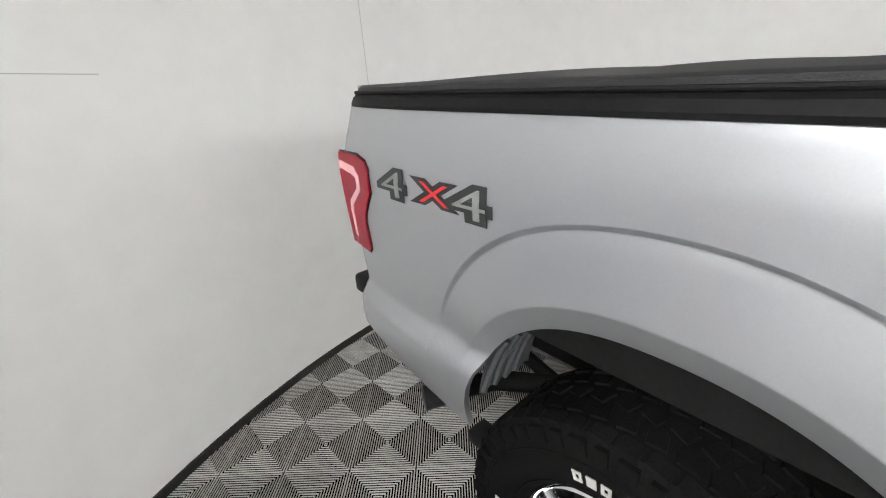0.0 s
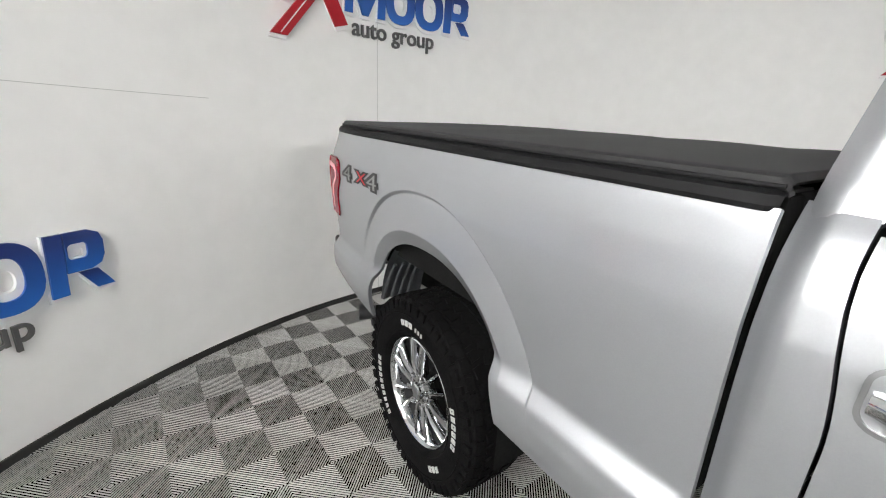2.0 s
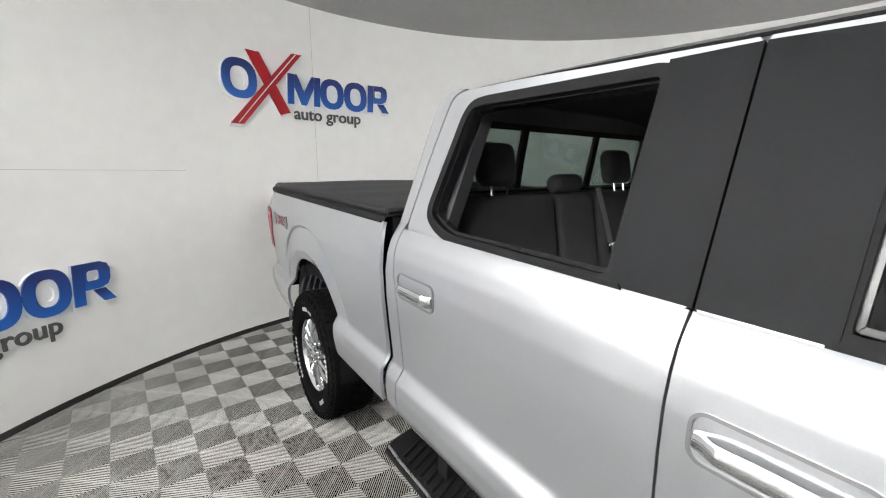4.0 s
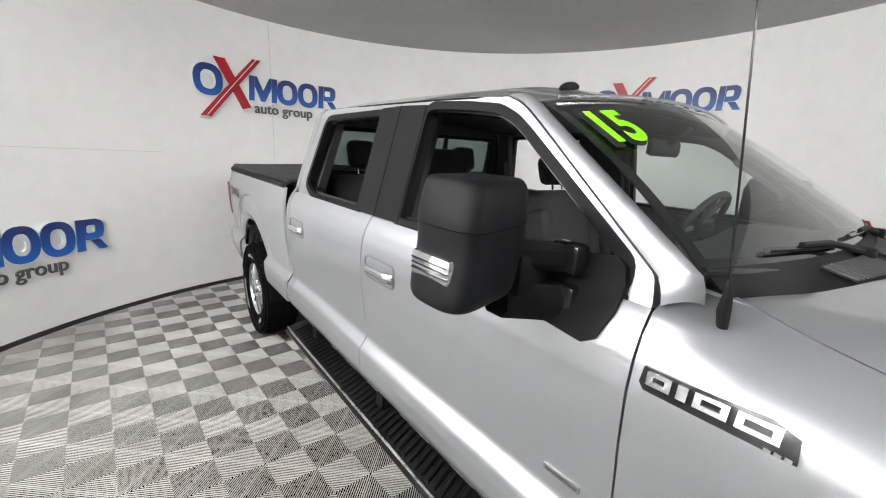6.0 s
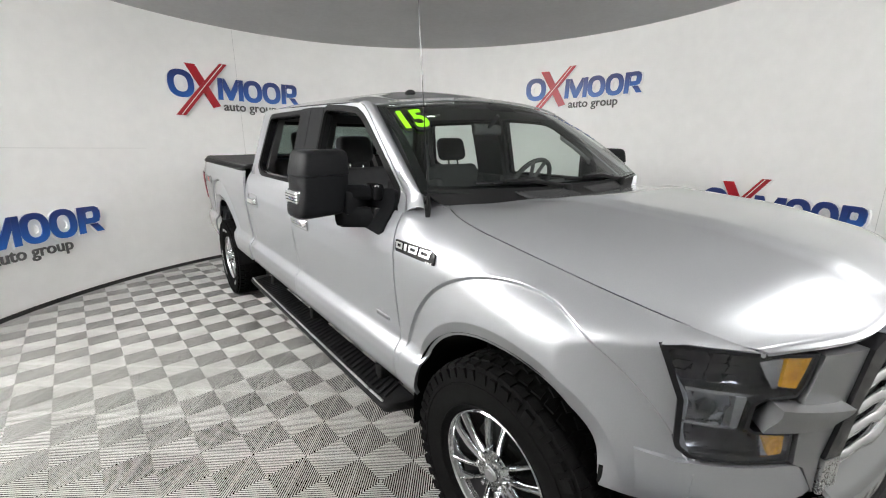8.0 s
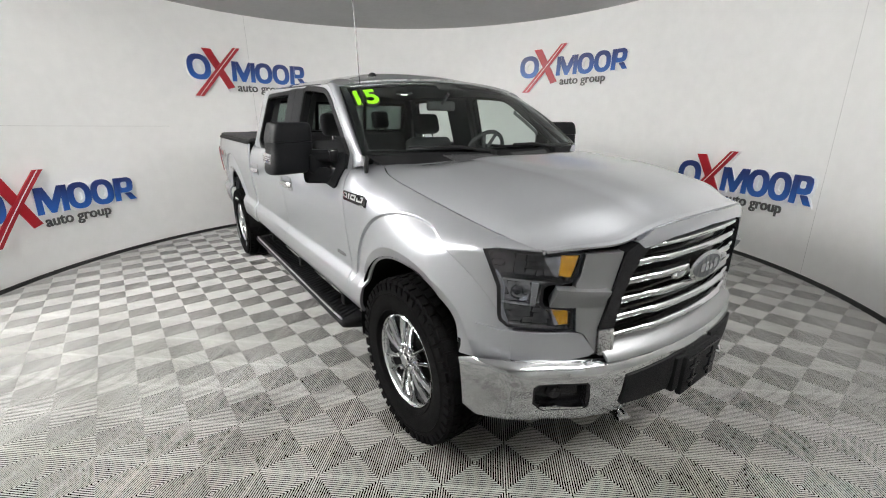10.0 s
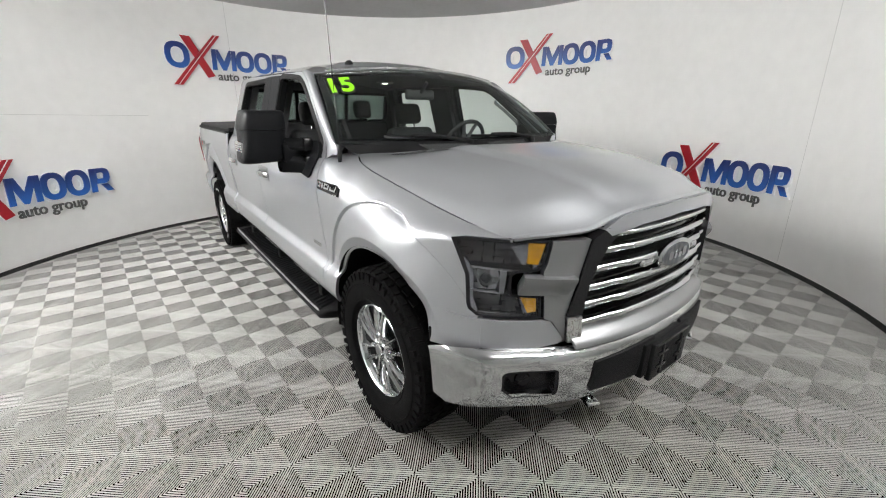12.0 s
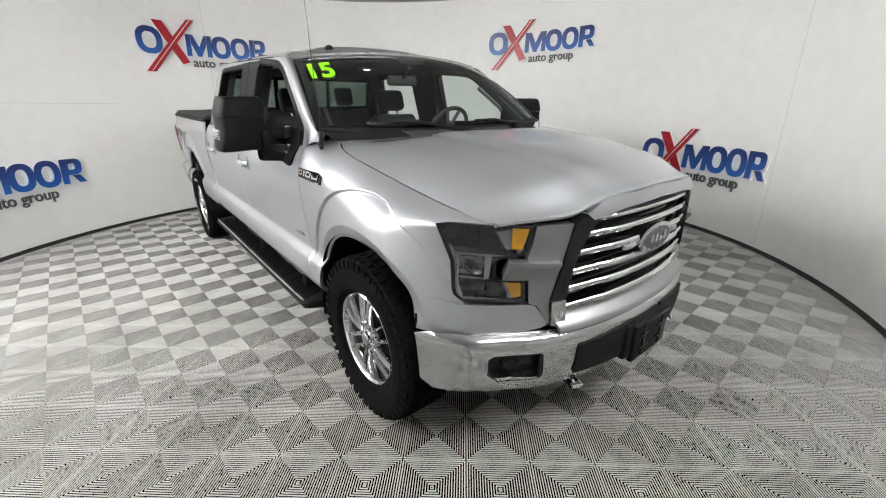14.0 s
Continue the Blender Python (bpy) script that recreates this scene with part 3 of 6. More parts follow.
# cargo box sides
def box_wide(y, z):
    tail = max(0.0, (y - 4.55) / 0.40)
    return BOX(z) - 0.045 * tail ** 2.2 * (1 - 0.45 * smooth_step(1.33, 1.18, z)) - 0.045 * smooth_step(4.975, 5.05, y)


def box_low(y):
    return 0.545 - 0.085 * smooth_step(3.9, 4.1, y) + 0.135 * max(0.0, (y - 4.36) / 0.62)


flank("box_side", const(2.993), lambda z: 4.97 + 0.075 * smooth_step(1.34, 1.15, z), box_low, const(1.340), box_wide, REAR_ARCH, gap=0.009)
arch_flare(REAR_ARCH, box_wide, box_low)

# front wings, rounding over to the bonnet's edge and in to the nose
NOSE = lambda x: -0.835 + 0.235 * x * x + 0.39 * abs(x) ** 6
EDGE = table([(-0.65, 1.144), (-0.53, 1.163), (-0.40, 1.183), (-0.225, 1.215), (0.0, 1.260), (0.28, 1.312), (0.50, 1.350), (0.62, 1.366)], 0.03)
BONNET_X = table([(-0.68, 0.735), (-0.62, 0.760), (-0.55, 0.780), (-0.45, 0.800), (-0.3, 0.820), (0.0, 0.852), (0.20, 0.866), (0.30, 0.860), (0.38, 0.842), (0.45, 0.812), (0.50, 0.780)], 0.02)
_xs = np.linspace(0.3, 1.04, 800)
_ys = np.array([NOSE(x) for x in _xs])
plan = lambda y: float(np.interp(y, _ys, _xs))


def wing_wide(y, z):
    top = EDGE(y)
    t = min(1.0, max(0.0, (top - z) / (0.19 - 0.125 * smooth_step(-0.12, -0.44, y))))
    side = min(FLANK(min(z, 1.15)), 1.0)
    lim = plan(y)
    side = side - max(0.0, side - lim) if lim < side else side
    side -= 0.010 * math.exp(-(((lim - side - 0.0) / 0.03) ** 2)) if lim - side < 0.09 else 0.0
    start = BONNET_X(y) + 0.0045
    wide = max(start, start + (side - start) * (1 - (1 - t) ** 2.3)) if side > start else side
    rear = smooth_step(0.36, 0.57, y)  # towards the door it follows the door's section
    rear *= smooth_step(0.0, 0.045, top - z)
    return wide * (1 - rear) + FLANK(min(z, 1.335)) * rear


def wing_front(z):
    return -0.455 - 0.060 * smooth_step(1.13, 0.99, z) - 0.02 * smooth_step(0.92, 0.83, z)


wing_low = lambda y: 0.672 if y < -0.25 else 0.535 + 0.137 * smooth_step(-0.20, -0.25, y)
flank("front_wing", wing_front, const(0.597), wing_low, EDGE, wing_wide, FRONT_ARCH, gap=0.008)
arch_flare(FRONT_ARCH, wing_wide, wing_low, wing_front)


# the upper cab: flat sides that lean in
GREEN = lambda z: 0.93 - (z - 1.342) * 0.27


def green(inset):
    return lambda y, z: (-(GREEN(z) - inset), y, z)


FD_OUT = [(0.606, 1.316), (0.620, 1.384), (0.86, 1.566), (1.075, 1.728), (1.105, 1.749), (1.15, 1.777), (1.205, 1.797), (1.40, 1.808), (1.842, 1.817), (1.842, 1.316)]
FD_HOLE = [(0.680, 1.336), (0.680, 1.396), (0.90, 1.553), (1.090, 1.688), (1.150, 1.727), (1.230, 1.760), (1.40, 1.778), (1.610, 1.790), (1.648, 1.770), (1.652, 1.336)]
RD_OUT = [(1.848, 1.316), (1.848, 1.817), (2.10, 1.820), (2.495, 1.824), (2.70, 1.823), (2.740, 1.818), (2.768, 1.806), (2.786, 1.786), (2.842, 1.565), (2.884, 1.316)]
RD_HOLE = [(2.020, 1.330), (2.010, 1.780), (2.2, 1.778), (2.60, 1.775), (2.655, 1.768), (2.682, 1.735), (2.725, 1.56), (2.760, 1.42), (2.750, 1.385), (2.690, 1.352), (2.610, 1.330)]
FD_OUT, RD_OUT = round_off(FD_OUT, 0.012, 3), round_off(RD_OUT, 0.03, 3)
FD_HOLE, RD_HOLE = round_off(FD_HOLE, 0.022, 3), round_off(RD_HOLE, 0.028, 3)


for k, mirror in enumerate(SIDES):
    for door, outline, hole, post in ((front_door[k], FD_OUT, FD_HOLE, [(1.648, 1.325), (1.648, 1.796), (1.8425, 1.803), (1.8425, 1.325)]), (rear_door[k], RD_OUT, RD_HOLE, [(1.8475, 1.325), (1.8475, 1.803), (2.012, 1.800), (2.022, 1.325)])):
        part("door_frame", plate(outline, green(0.0), 0.035, (-1, 0, 0.3), [hole], None), SILVER, door, mirror=mirror)
        part("window_seal", ring(hole, -0.018, 0.012, green(-0.003), 0.055, (-1, 0, 0.3)), BLACK, door, "black rubber window seal", mirror=mirror)
        part("inner_seal", ring(hole, 0.011, 0.022, green(0.016), 0.03, (-1, 0, 0.3)), GLOSS_BLACK, door, mirror=mirror)
        part("frame_lining", plate(inset_poly(outline, 0.004), green(0.060), 0.012, (-1, 0, 0.3), [inset_poly(hole, 0.004)], None), TRIM, door, "dark lining of the window frame", mirror=mirror)
        part("pillar_cover", plate(post, green(-0.006), 0.02, (-1, 0, 0.3), (), None), MIRROR_BLACK, door, "satin black pillar cover", mirror=mirror)
        lo, hi = min(p[0] for p in hole), max(p[0] for p in hole)
        part("belt_strip", plate(rounded(lo - 0.02, min(hi, 2.60) + 0.010, 1.310, 1.335, 0.009, 3), green(-0.010), 0.03, (-1, 0, 0.2), (), None), BLACK, door, mirror=mirror)
        part("door_lining", rbox(bmesh.new(), -0.905, -0.835, 0.66 if lo < 1 else 1.88, 1.82 if lo < 1 else 2.84, 0.56, 1.314, 0.02), TRIM, door, mirror=mirror)
    # the strip of cab behind the rear door's frame
    part("cab_pillar", plate(round_off([(2.890, 1.325), (2.848, 1.565), (2.791, 1.789), (2.772, 1.811), (2.742, 1.823), (2.70, 1.830), (2.775, 1.832), (2.835, 1.815), (2.875, 1.775), (2.908, 1.70), (2.956, 1.56), (2.978, 1.380), (2.978, 1.325)], 0.03, 3), lambda y, z: (-(GREEN(z) - 0.032 * smooth_step(2.935, 2.990, y + (z - 1.38) * 0.17)), y, z), 0.03, (-1, 0, 0.3), (), 0.012, 0.04), SILVER, truck, mirror=mirror)


# roof
ROOF_Z = table([(1.0, 1.772), (1.10, 1.790), (1.25, 1.806), (1.6, 1.817), (2.0, 1.824), (2.4, 1.829), (2.65, 1.830), (2.80, 1.826), (2.88, 1.805)], 0.03)
ROOF_W = table([(1.0, 0.715), (1.09, 0.745), (1.2, 0.790), (1.35, 0.798), (2.0, 0.795), (2.6, 0.788), (2.88, 0.765)], 0.03)
SCREEN_TOP = lambda x: (x, 1.030 + 0.075 * (abs(x) / 0.73) ** 2.2, 1.838 - 0.048 * (abs(x) / 0.73) ** 2)
SCREEN_LOW = lambda x: (x, 0.435 + 0.09 * (abs(x) / 0.856) ** 2, 1.382 + 0.020 * (abs(x) / 0.856) ** 2)


def roof(u, v):
    a = Vector(SCREEN_TOP(u * 0.768)) + Vector((0, 0.012, 0.004))
    y = a.y + (2.862 - a.y) * v
    w = ROOF_W(y)
    crown = (0.045 + 0.060 * smooth_step(0.0, 0.22, v) * smooth_step(1.0, 0.72, v)) * (1 - abs(u) ** 2.6) - 0.008 * smooth_step(0.55, 0.62, abs(u)) * smooth_step(0.80, 0.73, abs(u)) * smooth_step(0.0, 0.1, v)
    p = Vector((u * w, y, ROOF_Z(y) + crown))
    k = smooth_step(0.10, 0.0, v)
    return p.lerp(a, k)


bm = thicken(sheet(roof, steps(-1, 1, 60), [0, 0.01, 0.025, 0.045, 0.07, 0.1] + steps(0.14, 1, 30)), 0.02, (0, 0, 1))
part("roof", bm, SILVER, truck)

# the pillars beside the windscreen
seam = [(-GREEN(max(z, 1.34)) - 0.002, y, z) for y, z in [(0.590, 1.270), (0.596, 1.352), (0.612, 1.386), (0.85, 1.567), (1.065, 1.730), (1.095, 1.751), (1.145, 1.781), (1.205, 1.801)]]
edge = [Vector((-0.880, 0.520, 1.270)), Vector((-0.897, 0.528, 1.375))]
for t in (0.0, 0.40, 0.84, 0.90, 0.96, 1.0):
    edge.append(Vector(SCREEN_LOW(-0.903)).lerp(Vector(SCREEN_TOP(-0.768)), t))


def pillar(u, v):
    i = min(6, int(u))
    f = u - i
    a, b = edge[i].lerp(edge[i + 1], f), Vector(seam[i]).lerp(Vector(seam[i + 1]), f)
    p = a.lerp(b, v)
    return p + Vector((-0.35, -0.5, 0.8)) * (0.014 * 4 * v * (1 - v))


for mirror in SIDES:
    part("windscreen_pillar", thicken(sheet(pillar, [0.7, 0.85] + [x * 0.25 for x in range(4, 29)], steps(0, 1, 8)), 0.03, (-1, -0.5, 0.6)), SILVER, truck, mirror=mirror, sharp=50)


for mirror in SIDES:
    bm = sheet(lambda u, v: pillar(u, v) + Vector((0.030, 0.030, -0.015)), [x * 0.5 for x in range(3, 15)], steps(-0.15, 1, 6))
    part("pillar_trim", thicken(bm, 0.01, (1, 0.4, -0.4)), TRIM, truck, "dark inner trim of the windscreen pillar", mirror=mirror)


def screen(u, v, lift=0.0):
    lo, hi = Vector(SCREEN_LOW(u * 0.900)), Vector(SCREEN_TOP(u * 0.765))
    p = lo.lerp(hi, v)
    bow = 0.030 * 4 * v * (1 - v)
    return p + Vector((0, -0.62, 0.78)) * (bow + lift)


bm = sheet(lambda u, v: screen(u, v), steps(-1, 1, 28), steps(0, 1, 14))
bmesh.ops.recalc_face_normals(bm, faces=bm.faces[:])
windshield = part("windshield", bm, WINDSHIELD, truck, "clear windscreen with a dark edge band")
windshield.visible_shadow = False
# black edge band of the screen
band = lambda u, v: screen(u, v, -0.004)
for k, (us, vs) in enumerate(((steps(-1, 1, 28), (0, 0.03, 0.06)), (steps(-1, 1, 28), (0.95, 0.975, 1.0)), ((-1, -0.975, -0.95), steps(0, 1, 14)), ((0.95, 0.975, 1), steps(0, 1, 14)))):
    part("edge_band", sheet(band, us, vs), GLOSS_BLACK, windshield)
part("sensor_patch", sheet(band, steps(-0.14, 0.14, 6), steps(0.86, 0.96, 4)), GLOSS_BLACK, windshield)
# bright strip along the roof's front edge
part("roof_edge_strip", tube([Vector(SCREEN_TOP(x)) + Vector((0, -0.004, 0.010)) for x in steps(-0.70, 0.70, 24)], 0.006, 6), BRUSHED, truck)
for mirror in SIDES:
    part("roof_seam", tube([(-(ROOF_W(y) + 0.006), y, ROOF_Z(y) - 0.006) for y in steps(1.24, 2.70, 24)], 0.004, 6), BLACK, truck, mirror=mirror)

# rear wall of the cab with its three-part window
rear_at = lambda d: (lambda x, z: (x, 2.975 - max(0.0, z - 1.38) * 0.15 + d, z))
outline = [(-0.90, 0.60), (0.90, 0.60), (0.895, 1.36), (0.765, 1.80), (0.69, 1.835), (-0.69, 1.835), (-0.765, 1.80), (-0.895, 1.36)]
opening = rounded(-0.755, 0.755, 1.445, 1.750, 0.05)
part("cab_rear_wall", plate(outline, rear_at(0.0), 0.045, (0, 1, 0), [opening], None), SILVER, truck)
part("rear_wall_lining", plate(inset_poly(outline, 0.01), rear_at(-0.05), 0.02, (0, 1, 0), [opening], None), TRIM, truck)
rear_window = part("rear_window", plate(opening, rear_at(-0.01), 0.005, (0, 1, 0), (), None), REAR_GLASS, truck, "grey-green tinted sliding rear window")
rear_window.visible_shadow = False
for x in (-0.29, 0.26):
    part("window_post", plate([(x - 0.018, 1.455), (x + 0.018, 1.455), (x + 0.018, 1.755), (x - 0.018, 1.755)], rear_at(-0.004), 0.02, (0, 1, 0), (), None), BLACK, rear_window)
part("rear_window_seal", plate(inset_poly(opening, -0.02), rear_at(0.006), 0.06, (0, 1, 0), [inset_poly(opening, 0.02)], None), BLACK, rear_window)

# bonnet
FRONT_Z = table([(0.0, 1.248), (0.2, 1.243), (0.30, 1.236), (0.38, 1.225), (0.44, 1.206), (0.50, 1.181), (0.55, 1.174), (0.62, 1.171), (0.70, 1.164), (0.76, 1.152), (0.80, 1.142)], 0.015)


def bonnet(u, v):
    x0 = u * 0.757
    yf, back = NOSE(x0) - 0.004, 0.497 - 0.19 * (1 - u * u)
    y = yf + (back - yf) * v
    ye = NOSE(0.757) + (0.497 - NOSE(0.757)) * v
    x = u * (BONNET_X(ye) - 0.003) if v > 0.02 else x0
    low = EDGE(ye)
    top = 1.268 + 0.096 * v ** 0.8 + 0.046 * smooth_step(0.05, 0.45, v) * smooth_step(1.03, 0.75, v)
    arch = low + (top - low) * (1 - abs(u) ** 4.5)
    z = FRONT_Z(abs(x0)) * smooth_step(0.16, 0.0, v) + arch * smooth_step(0.0, 0.16, v)
    dome = 0.017 * smooth_step(0.445, 0.385, abs(x) + 0.08 * (1 - v)) * smooth_step(0, 0.12, v) * smooth_step(1.05, 0.75, v)
    valley = -0.007 * math.exp(-(((abs(x) - 0.60) / 0.12) ** 2)) * smooth_step(0, 0.2, v)
    lip = 0.006 * smooth_step(0.0, 0.012, v) * smooth_step(0.5, 0.012, v) * (1 - abs(u) ** 14)
    return Vector((x, y, z + dome + valley + lip))


bm = thicken(sheet(bonnet, steps(-1, 1, 80), [0, 0.004, 0.009, 0.014, 0.019, 0.024, 0.028, 0.033, 0.045, 0.06] + steps(0.09, 1, 34)), 0.010, (0, 0, 1))
part("bonnet", bm, SILVER, truck, sharp=50)
for mirror in SIDES:
    part("bonnet_gap", tube([(-(BONNET_X(y) + 0.001), y, EDGE(y) - 0.007) for y in steps(-0.622, 0.490, 36)], 0.004, 6), DARK, truck, mirror=mirror)

# the wing's forward corner, between the bonnet's edge and the top of the headlight
for mirror in SIDES:
    def wing_corner(y, w):
        a, b = BONNET_X(y) + 0.0045, max(BONNET_X(y) + 0.006, plan(y) - 0.001)
        top, low_z = EDGE(y) + 0.001, 1.152 - 0.010 * smooth_step(0.86, 0.892, b)
        return Vector((-(a + (b - a) * w), y, top + (min(top, low_z) - top) * w ** 2.5))
    part("wing_corner", thicken(sheet(wing_corner, steps(-0.628, -0.450, 16), steps(0, 1, 8)), 0.010, (0, 0, 1)), SILVER, truck, mirror=mirror)

# the wing's inner shelf beside the scuttle
for mirror in SIDES:
    bm = sheet(lambda y, x: Vector((-x, y, EDGE(y) - 0.002 - 0.012 * smooth_step(0.80, 0.70, x))), steps(0.455, 0.600, 10), steps(0.70, 0.806, 6))
    part("wing_shelf", thicken(bm, 0.012, (0, 0, 1)), SILVER, truck, mirror=mirror)

# scuttle, louvres and wipers
def scuttle(u, v):
    a, b = bonnet(u, 1.0) + Vector((0, 0.006, -0.008)), screen(u * 0.99, 0.03) + Vector((0, -0.004, 0.0))
    return a.lerp(b, v) - Vector((0, 0, 0.012 * 4 * v * (1 - v)))


cowl = part("cowl_panel", thicken(sheet(scuttle, steps(-0.995, 0.995, 30), steps(0, 1, 5)), 0.012, (0, -0.2, 1)), BLACK, truck, "black louvred plastic cowl")
for lo, hi in ((-0.52, -0.08), (0.08, 0.52)):
    for k in range(14):
        u = lo + (hi - lo) * (k + 0.5) / 14
        p, q = scuttle(u, 0.12), scuttle(u, 0.72)
        bm = tube([p + Vector((0, 0, 0.006)), q + Vector((0, 0, 0.008))], 0.005, 6)
        part("louvre", bm, LOUVRE_GLINT, cowl)
for foot, tip, lean in ((0.62, 0.02, 0.10), (-0.10, -0.66, 0.09)):
    wiper = part("wiper", tube([scuttle(foot, 0.7) + Vector((0, 0, 0.02)), screen(foot * 0.6 + tip * 0.4, 0.055, 0.022), screen(tip * 0.75 + foot * 0.25, 0.065, 0.020)], [0.011, 0.009, 0.007], 8), BLACK, truck, "black wiper arm and blade")
    part("blade", tube([screen(foot * (1 - t) + (tip - 0.04) * t, 0.045 + 0.02 * t, 0.010) for t in steps(0.12, 1.0, 8)], 0.008, 6), GLOSS_BLACK, wiper)
    part("pivot", rbox(bmesh.new(), -0.025, 0.025, -0.025, 0.025, -0.03, 0.02, 0.01, 2, Matrix.Translation(scuttle(foot, 0.7) + Vector((0, 0, 0.015)))), BLACK, wiper)

# ---------------------------------------------------------------- the pickup: nose


low = lambda z: 0.965 * z + 0.012


def nose(off, side=-1):
    """Lays (x, z) of the right half on the nose; off: how far it stands proud."""
    return lambda x, z: (side * (x - 0.01), NOSE(x - 0.01) - off, low(z))


OUT = (-0.35, -1, 0)
HL = [(0.900, 1.165), (0.880, 1.173), (0.665, 1.172), (0.678, 1.085), (0.692, 1.062), (0.755, 1.050), (0.768, 1.035), (0.770, 0.970), (0.760, 0.955), (0.679, 0.949), (0.673, 0.866), (0.845, 0.860), (0.862, 0.882), (0.866, 0.903), (0.870, 1.025)]
for mirror in SIDES:
    # the panel below and beside the lamp
    part("nose_panel", plate([(0.905, 0.708), (0.915, 0.85), (0.86, 0.838), (0.845, 0.842), (0.668, 0.850), (0.638, 0.845), (0.576, 0.756), (0.60, 0.740), (0.70, 0.724)], nose(0.002), 0.03, OUT, (), 0.025, 0.03), SILVER, truck, mirror=mirror)
    part("nose_clamp", plate([(0.656, 1.173), (0.518, 1.172), (0.586, 0.86), (0.578, 0.748), (0.632, 0.842), (0.662, 0.858), (0.668, 0.945), (0.677, 1.055), (0.667, 1.085)], nose(0.006), 0.04, OUT, (), 0.02), SILVER_DULL, truck, mirror=mirror)
    arm = [(0.752, 1.042), (0.58, 1.030), (0.585, 0.958), (0.752, 0.962)]
    bm = plate(arm, lambda x, z: (0.01 - x, NOSE(x - 0.01) - 0.012 - 0.028 * smooth_step(0.955, 1.03, z), low(z)), 0.05, OUT, (), 0.02, 0.012)
    part("clamp_arm", bm, SILVER_DULL, truck, mirror=mirror, sharp=50)
    # headlamp
    lamp = part("headlight", plate(HL, nose(-0.050), 0.02, OUT, (), 0.03), LAMP_BLACK, truck, "smoked headlight with two amber reflectors", mirror=mirror)
    part("rim", plate(inset_poly(HL, -0.004), nose(0.000), 0.055, OUT, [inset_poly(HL, 0.004)], 0.03), GLOSS_BLACK, lamp, mirror=mirror)
    for poly, d, mat, name in (
        ([(0.722, 1.166), (0.671, 1.163), (0.689, 1.080), (0.722, 1.085)], -0.006, AMBER, "amber_reflector"),
        ([(0.735, 0.945), (0.687, 0.942), (0.683, 0.887), (0.71, 0.882)], -0.006, AMBER, "amber_reflector"),
        ([(0.86, 1.062), (0.70, 1.055), (0.70, 1.047), (0.858, 1.052)], -0.014, CHROME, "chrome_strip"),
        ([(0.865, 0.966), (0.775, 0.960), (0.775, 0.952), (0.865, 0.957)], -0.014, CHROME, "chrome_strip"),
        ([(0.845, 0.875), (0.68, 0.872), (0.68, 0.864), (0.84, 0.866)], -0.014, CHROME, "chrome_strip"),
        ([(0.70, 1.078), (0.66, 1.076), (0.665, 1.066), (0.70, 1.068)], -0.012, CHROME, "chrome_strip"),
    ):
        part(name, plate(poly, nose(d), 0.02, OUT, (), 0.02), mat, lamp, mirror=mirror)
    # faceted reflectors in three chambers
    rng = random.Random(11)
    for x0, x1, z0, z1, nx, nz, mat in ((0.722, 0.872, 1.076, 1.158, 6, 3, LAMP_GREY), (0.782, 0.862, 0.966, 1.044, 3, 3, LAMP_CHROME), (0.722, 0.846, 0.876, 0.944, 5, 3, LAMP_GREY)):
        bm = bmesh.new()
        for i in range(nx):
            for j in range(nz):
                a, b = x0 + (x1 - x0) * i / nx, x0 + (x1 - x0) * (i + 1) / nx
                c, d = z0 + (z1 - z0) * j / nz, z0 + (z1 - z0) * (j + 1) / nz
                deep = [0.034 + rng.uniform(-0.010, 0.010) for _ in range(3)]
                deep.append(deep[0] + deep[2] - deep[1])
                vs = [bm.verts.new(nose(-q)(x, z)) for (x, z), q in zip(((a, c), (b, c), (b, d), (a, d)), deep)]
                bm.faces.new(vs)
        bmesh.ops.recalc_face_normals(bm, faces=bm.faces[:])
        part("reflector", bm, mat, lamp, mirror=mirror)
    turn = Matrix.Translation((-0.805, NOSE(0.805) + 0.018, low(1.005))) @ Matrix.Rotation(radians(62), 4, "Z")
    part("projector", lathe([(-0.006, 0.001), (-0.004, 0.012), (0.004, 0.021), (0.012, 0.026), (0.012, 0.031), (0.03, 0.031)], 24, turn), GLOSS_BLACK, lamp, mirror=mirror)
    for poly in ([(0.765, 1.150), (0.718, 1.160), (0.722, 1.078), (0.732, 1.078)], [(0.735, 0.945), (0.727, 0.945), (0.705, 0.880), (0.720, 0.878)]):
        part("lamp_facet", plate(poly, nose(-0.012), 0.010, OUT, (), None), CHROME, lamp, mirror=mirror)
    part("divider", plate([(0.79, 1.050), (0.772, 1.048), (0.778, 0.957), (0.79, 0.958)], nose(-0.010), 0.04, OUT, (), None), BRUSHED, lamp, mirror=mirror)
    lens = part("lens", plate(inset_poly(HL, 0.004), nose(0.001), 0.003, OUT, (), 0.025), LENS, lamp, mirror=mirror)
    lens.visible_shadow = False
    # black surround and the bright foot of the grille
    part("grille_surround", plate([(0.408, 1.205), (0.460, 1.212), (0.518, 1.172), (0.586, 0.862), (0.526, 0.860), (0.506, 1.000), (0.474, 1.090), (0.438, 1.150), (0.408, 1.180)], nose(0.016), 0.05, OUT, (), 0.02), GLOSS_BLACK, truck, mirror=mirror)
    part("grille_foot", plate([(0.586, 0.858), (0.526, 0.856), (0.516, 0.742), (0.578, 0.748)], nose(0.018), 0.05, OUT, (), 0.02), BRUSHED, truck, mirror=mirror)

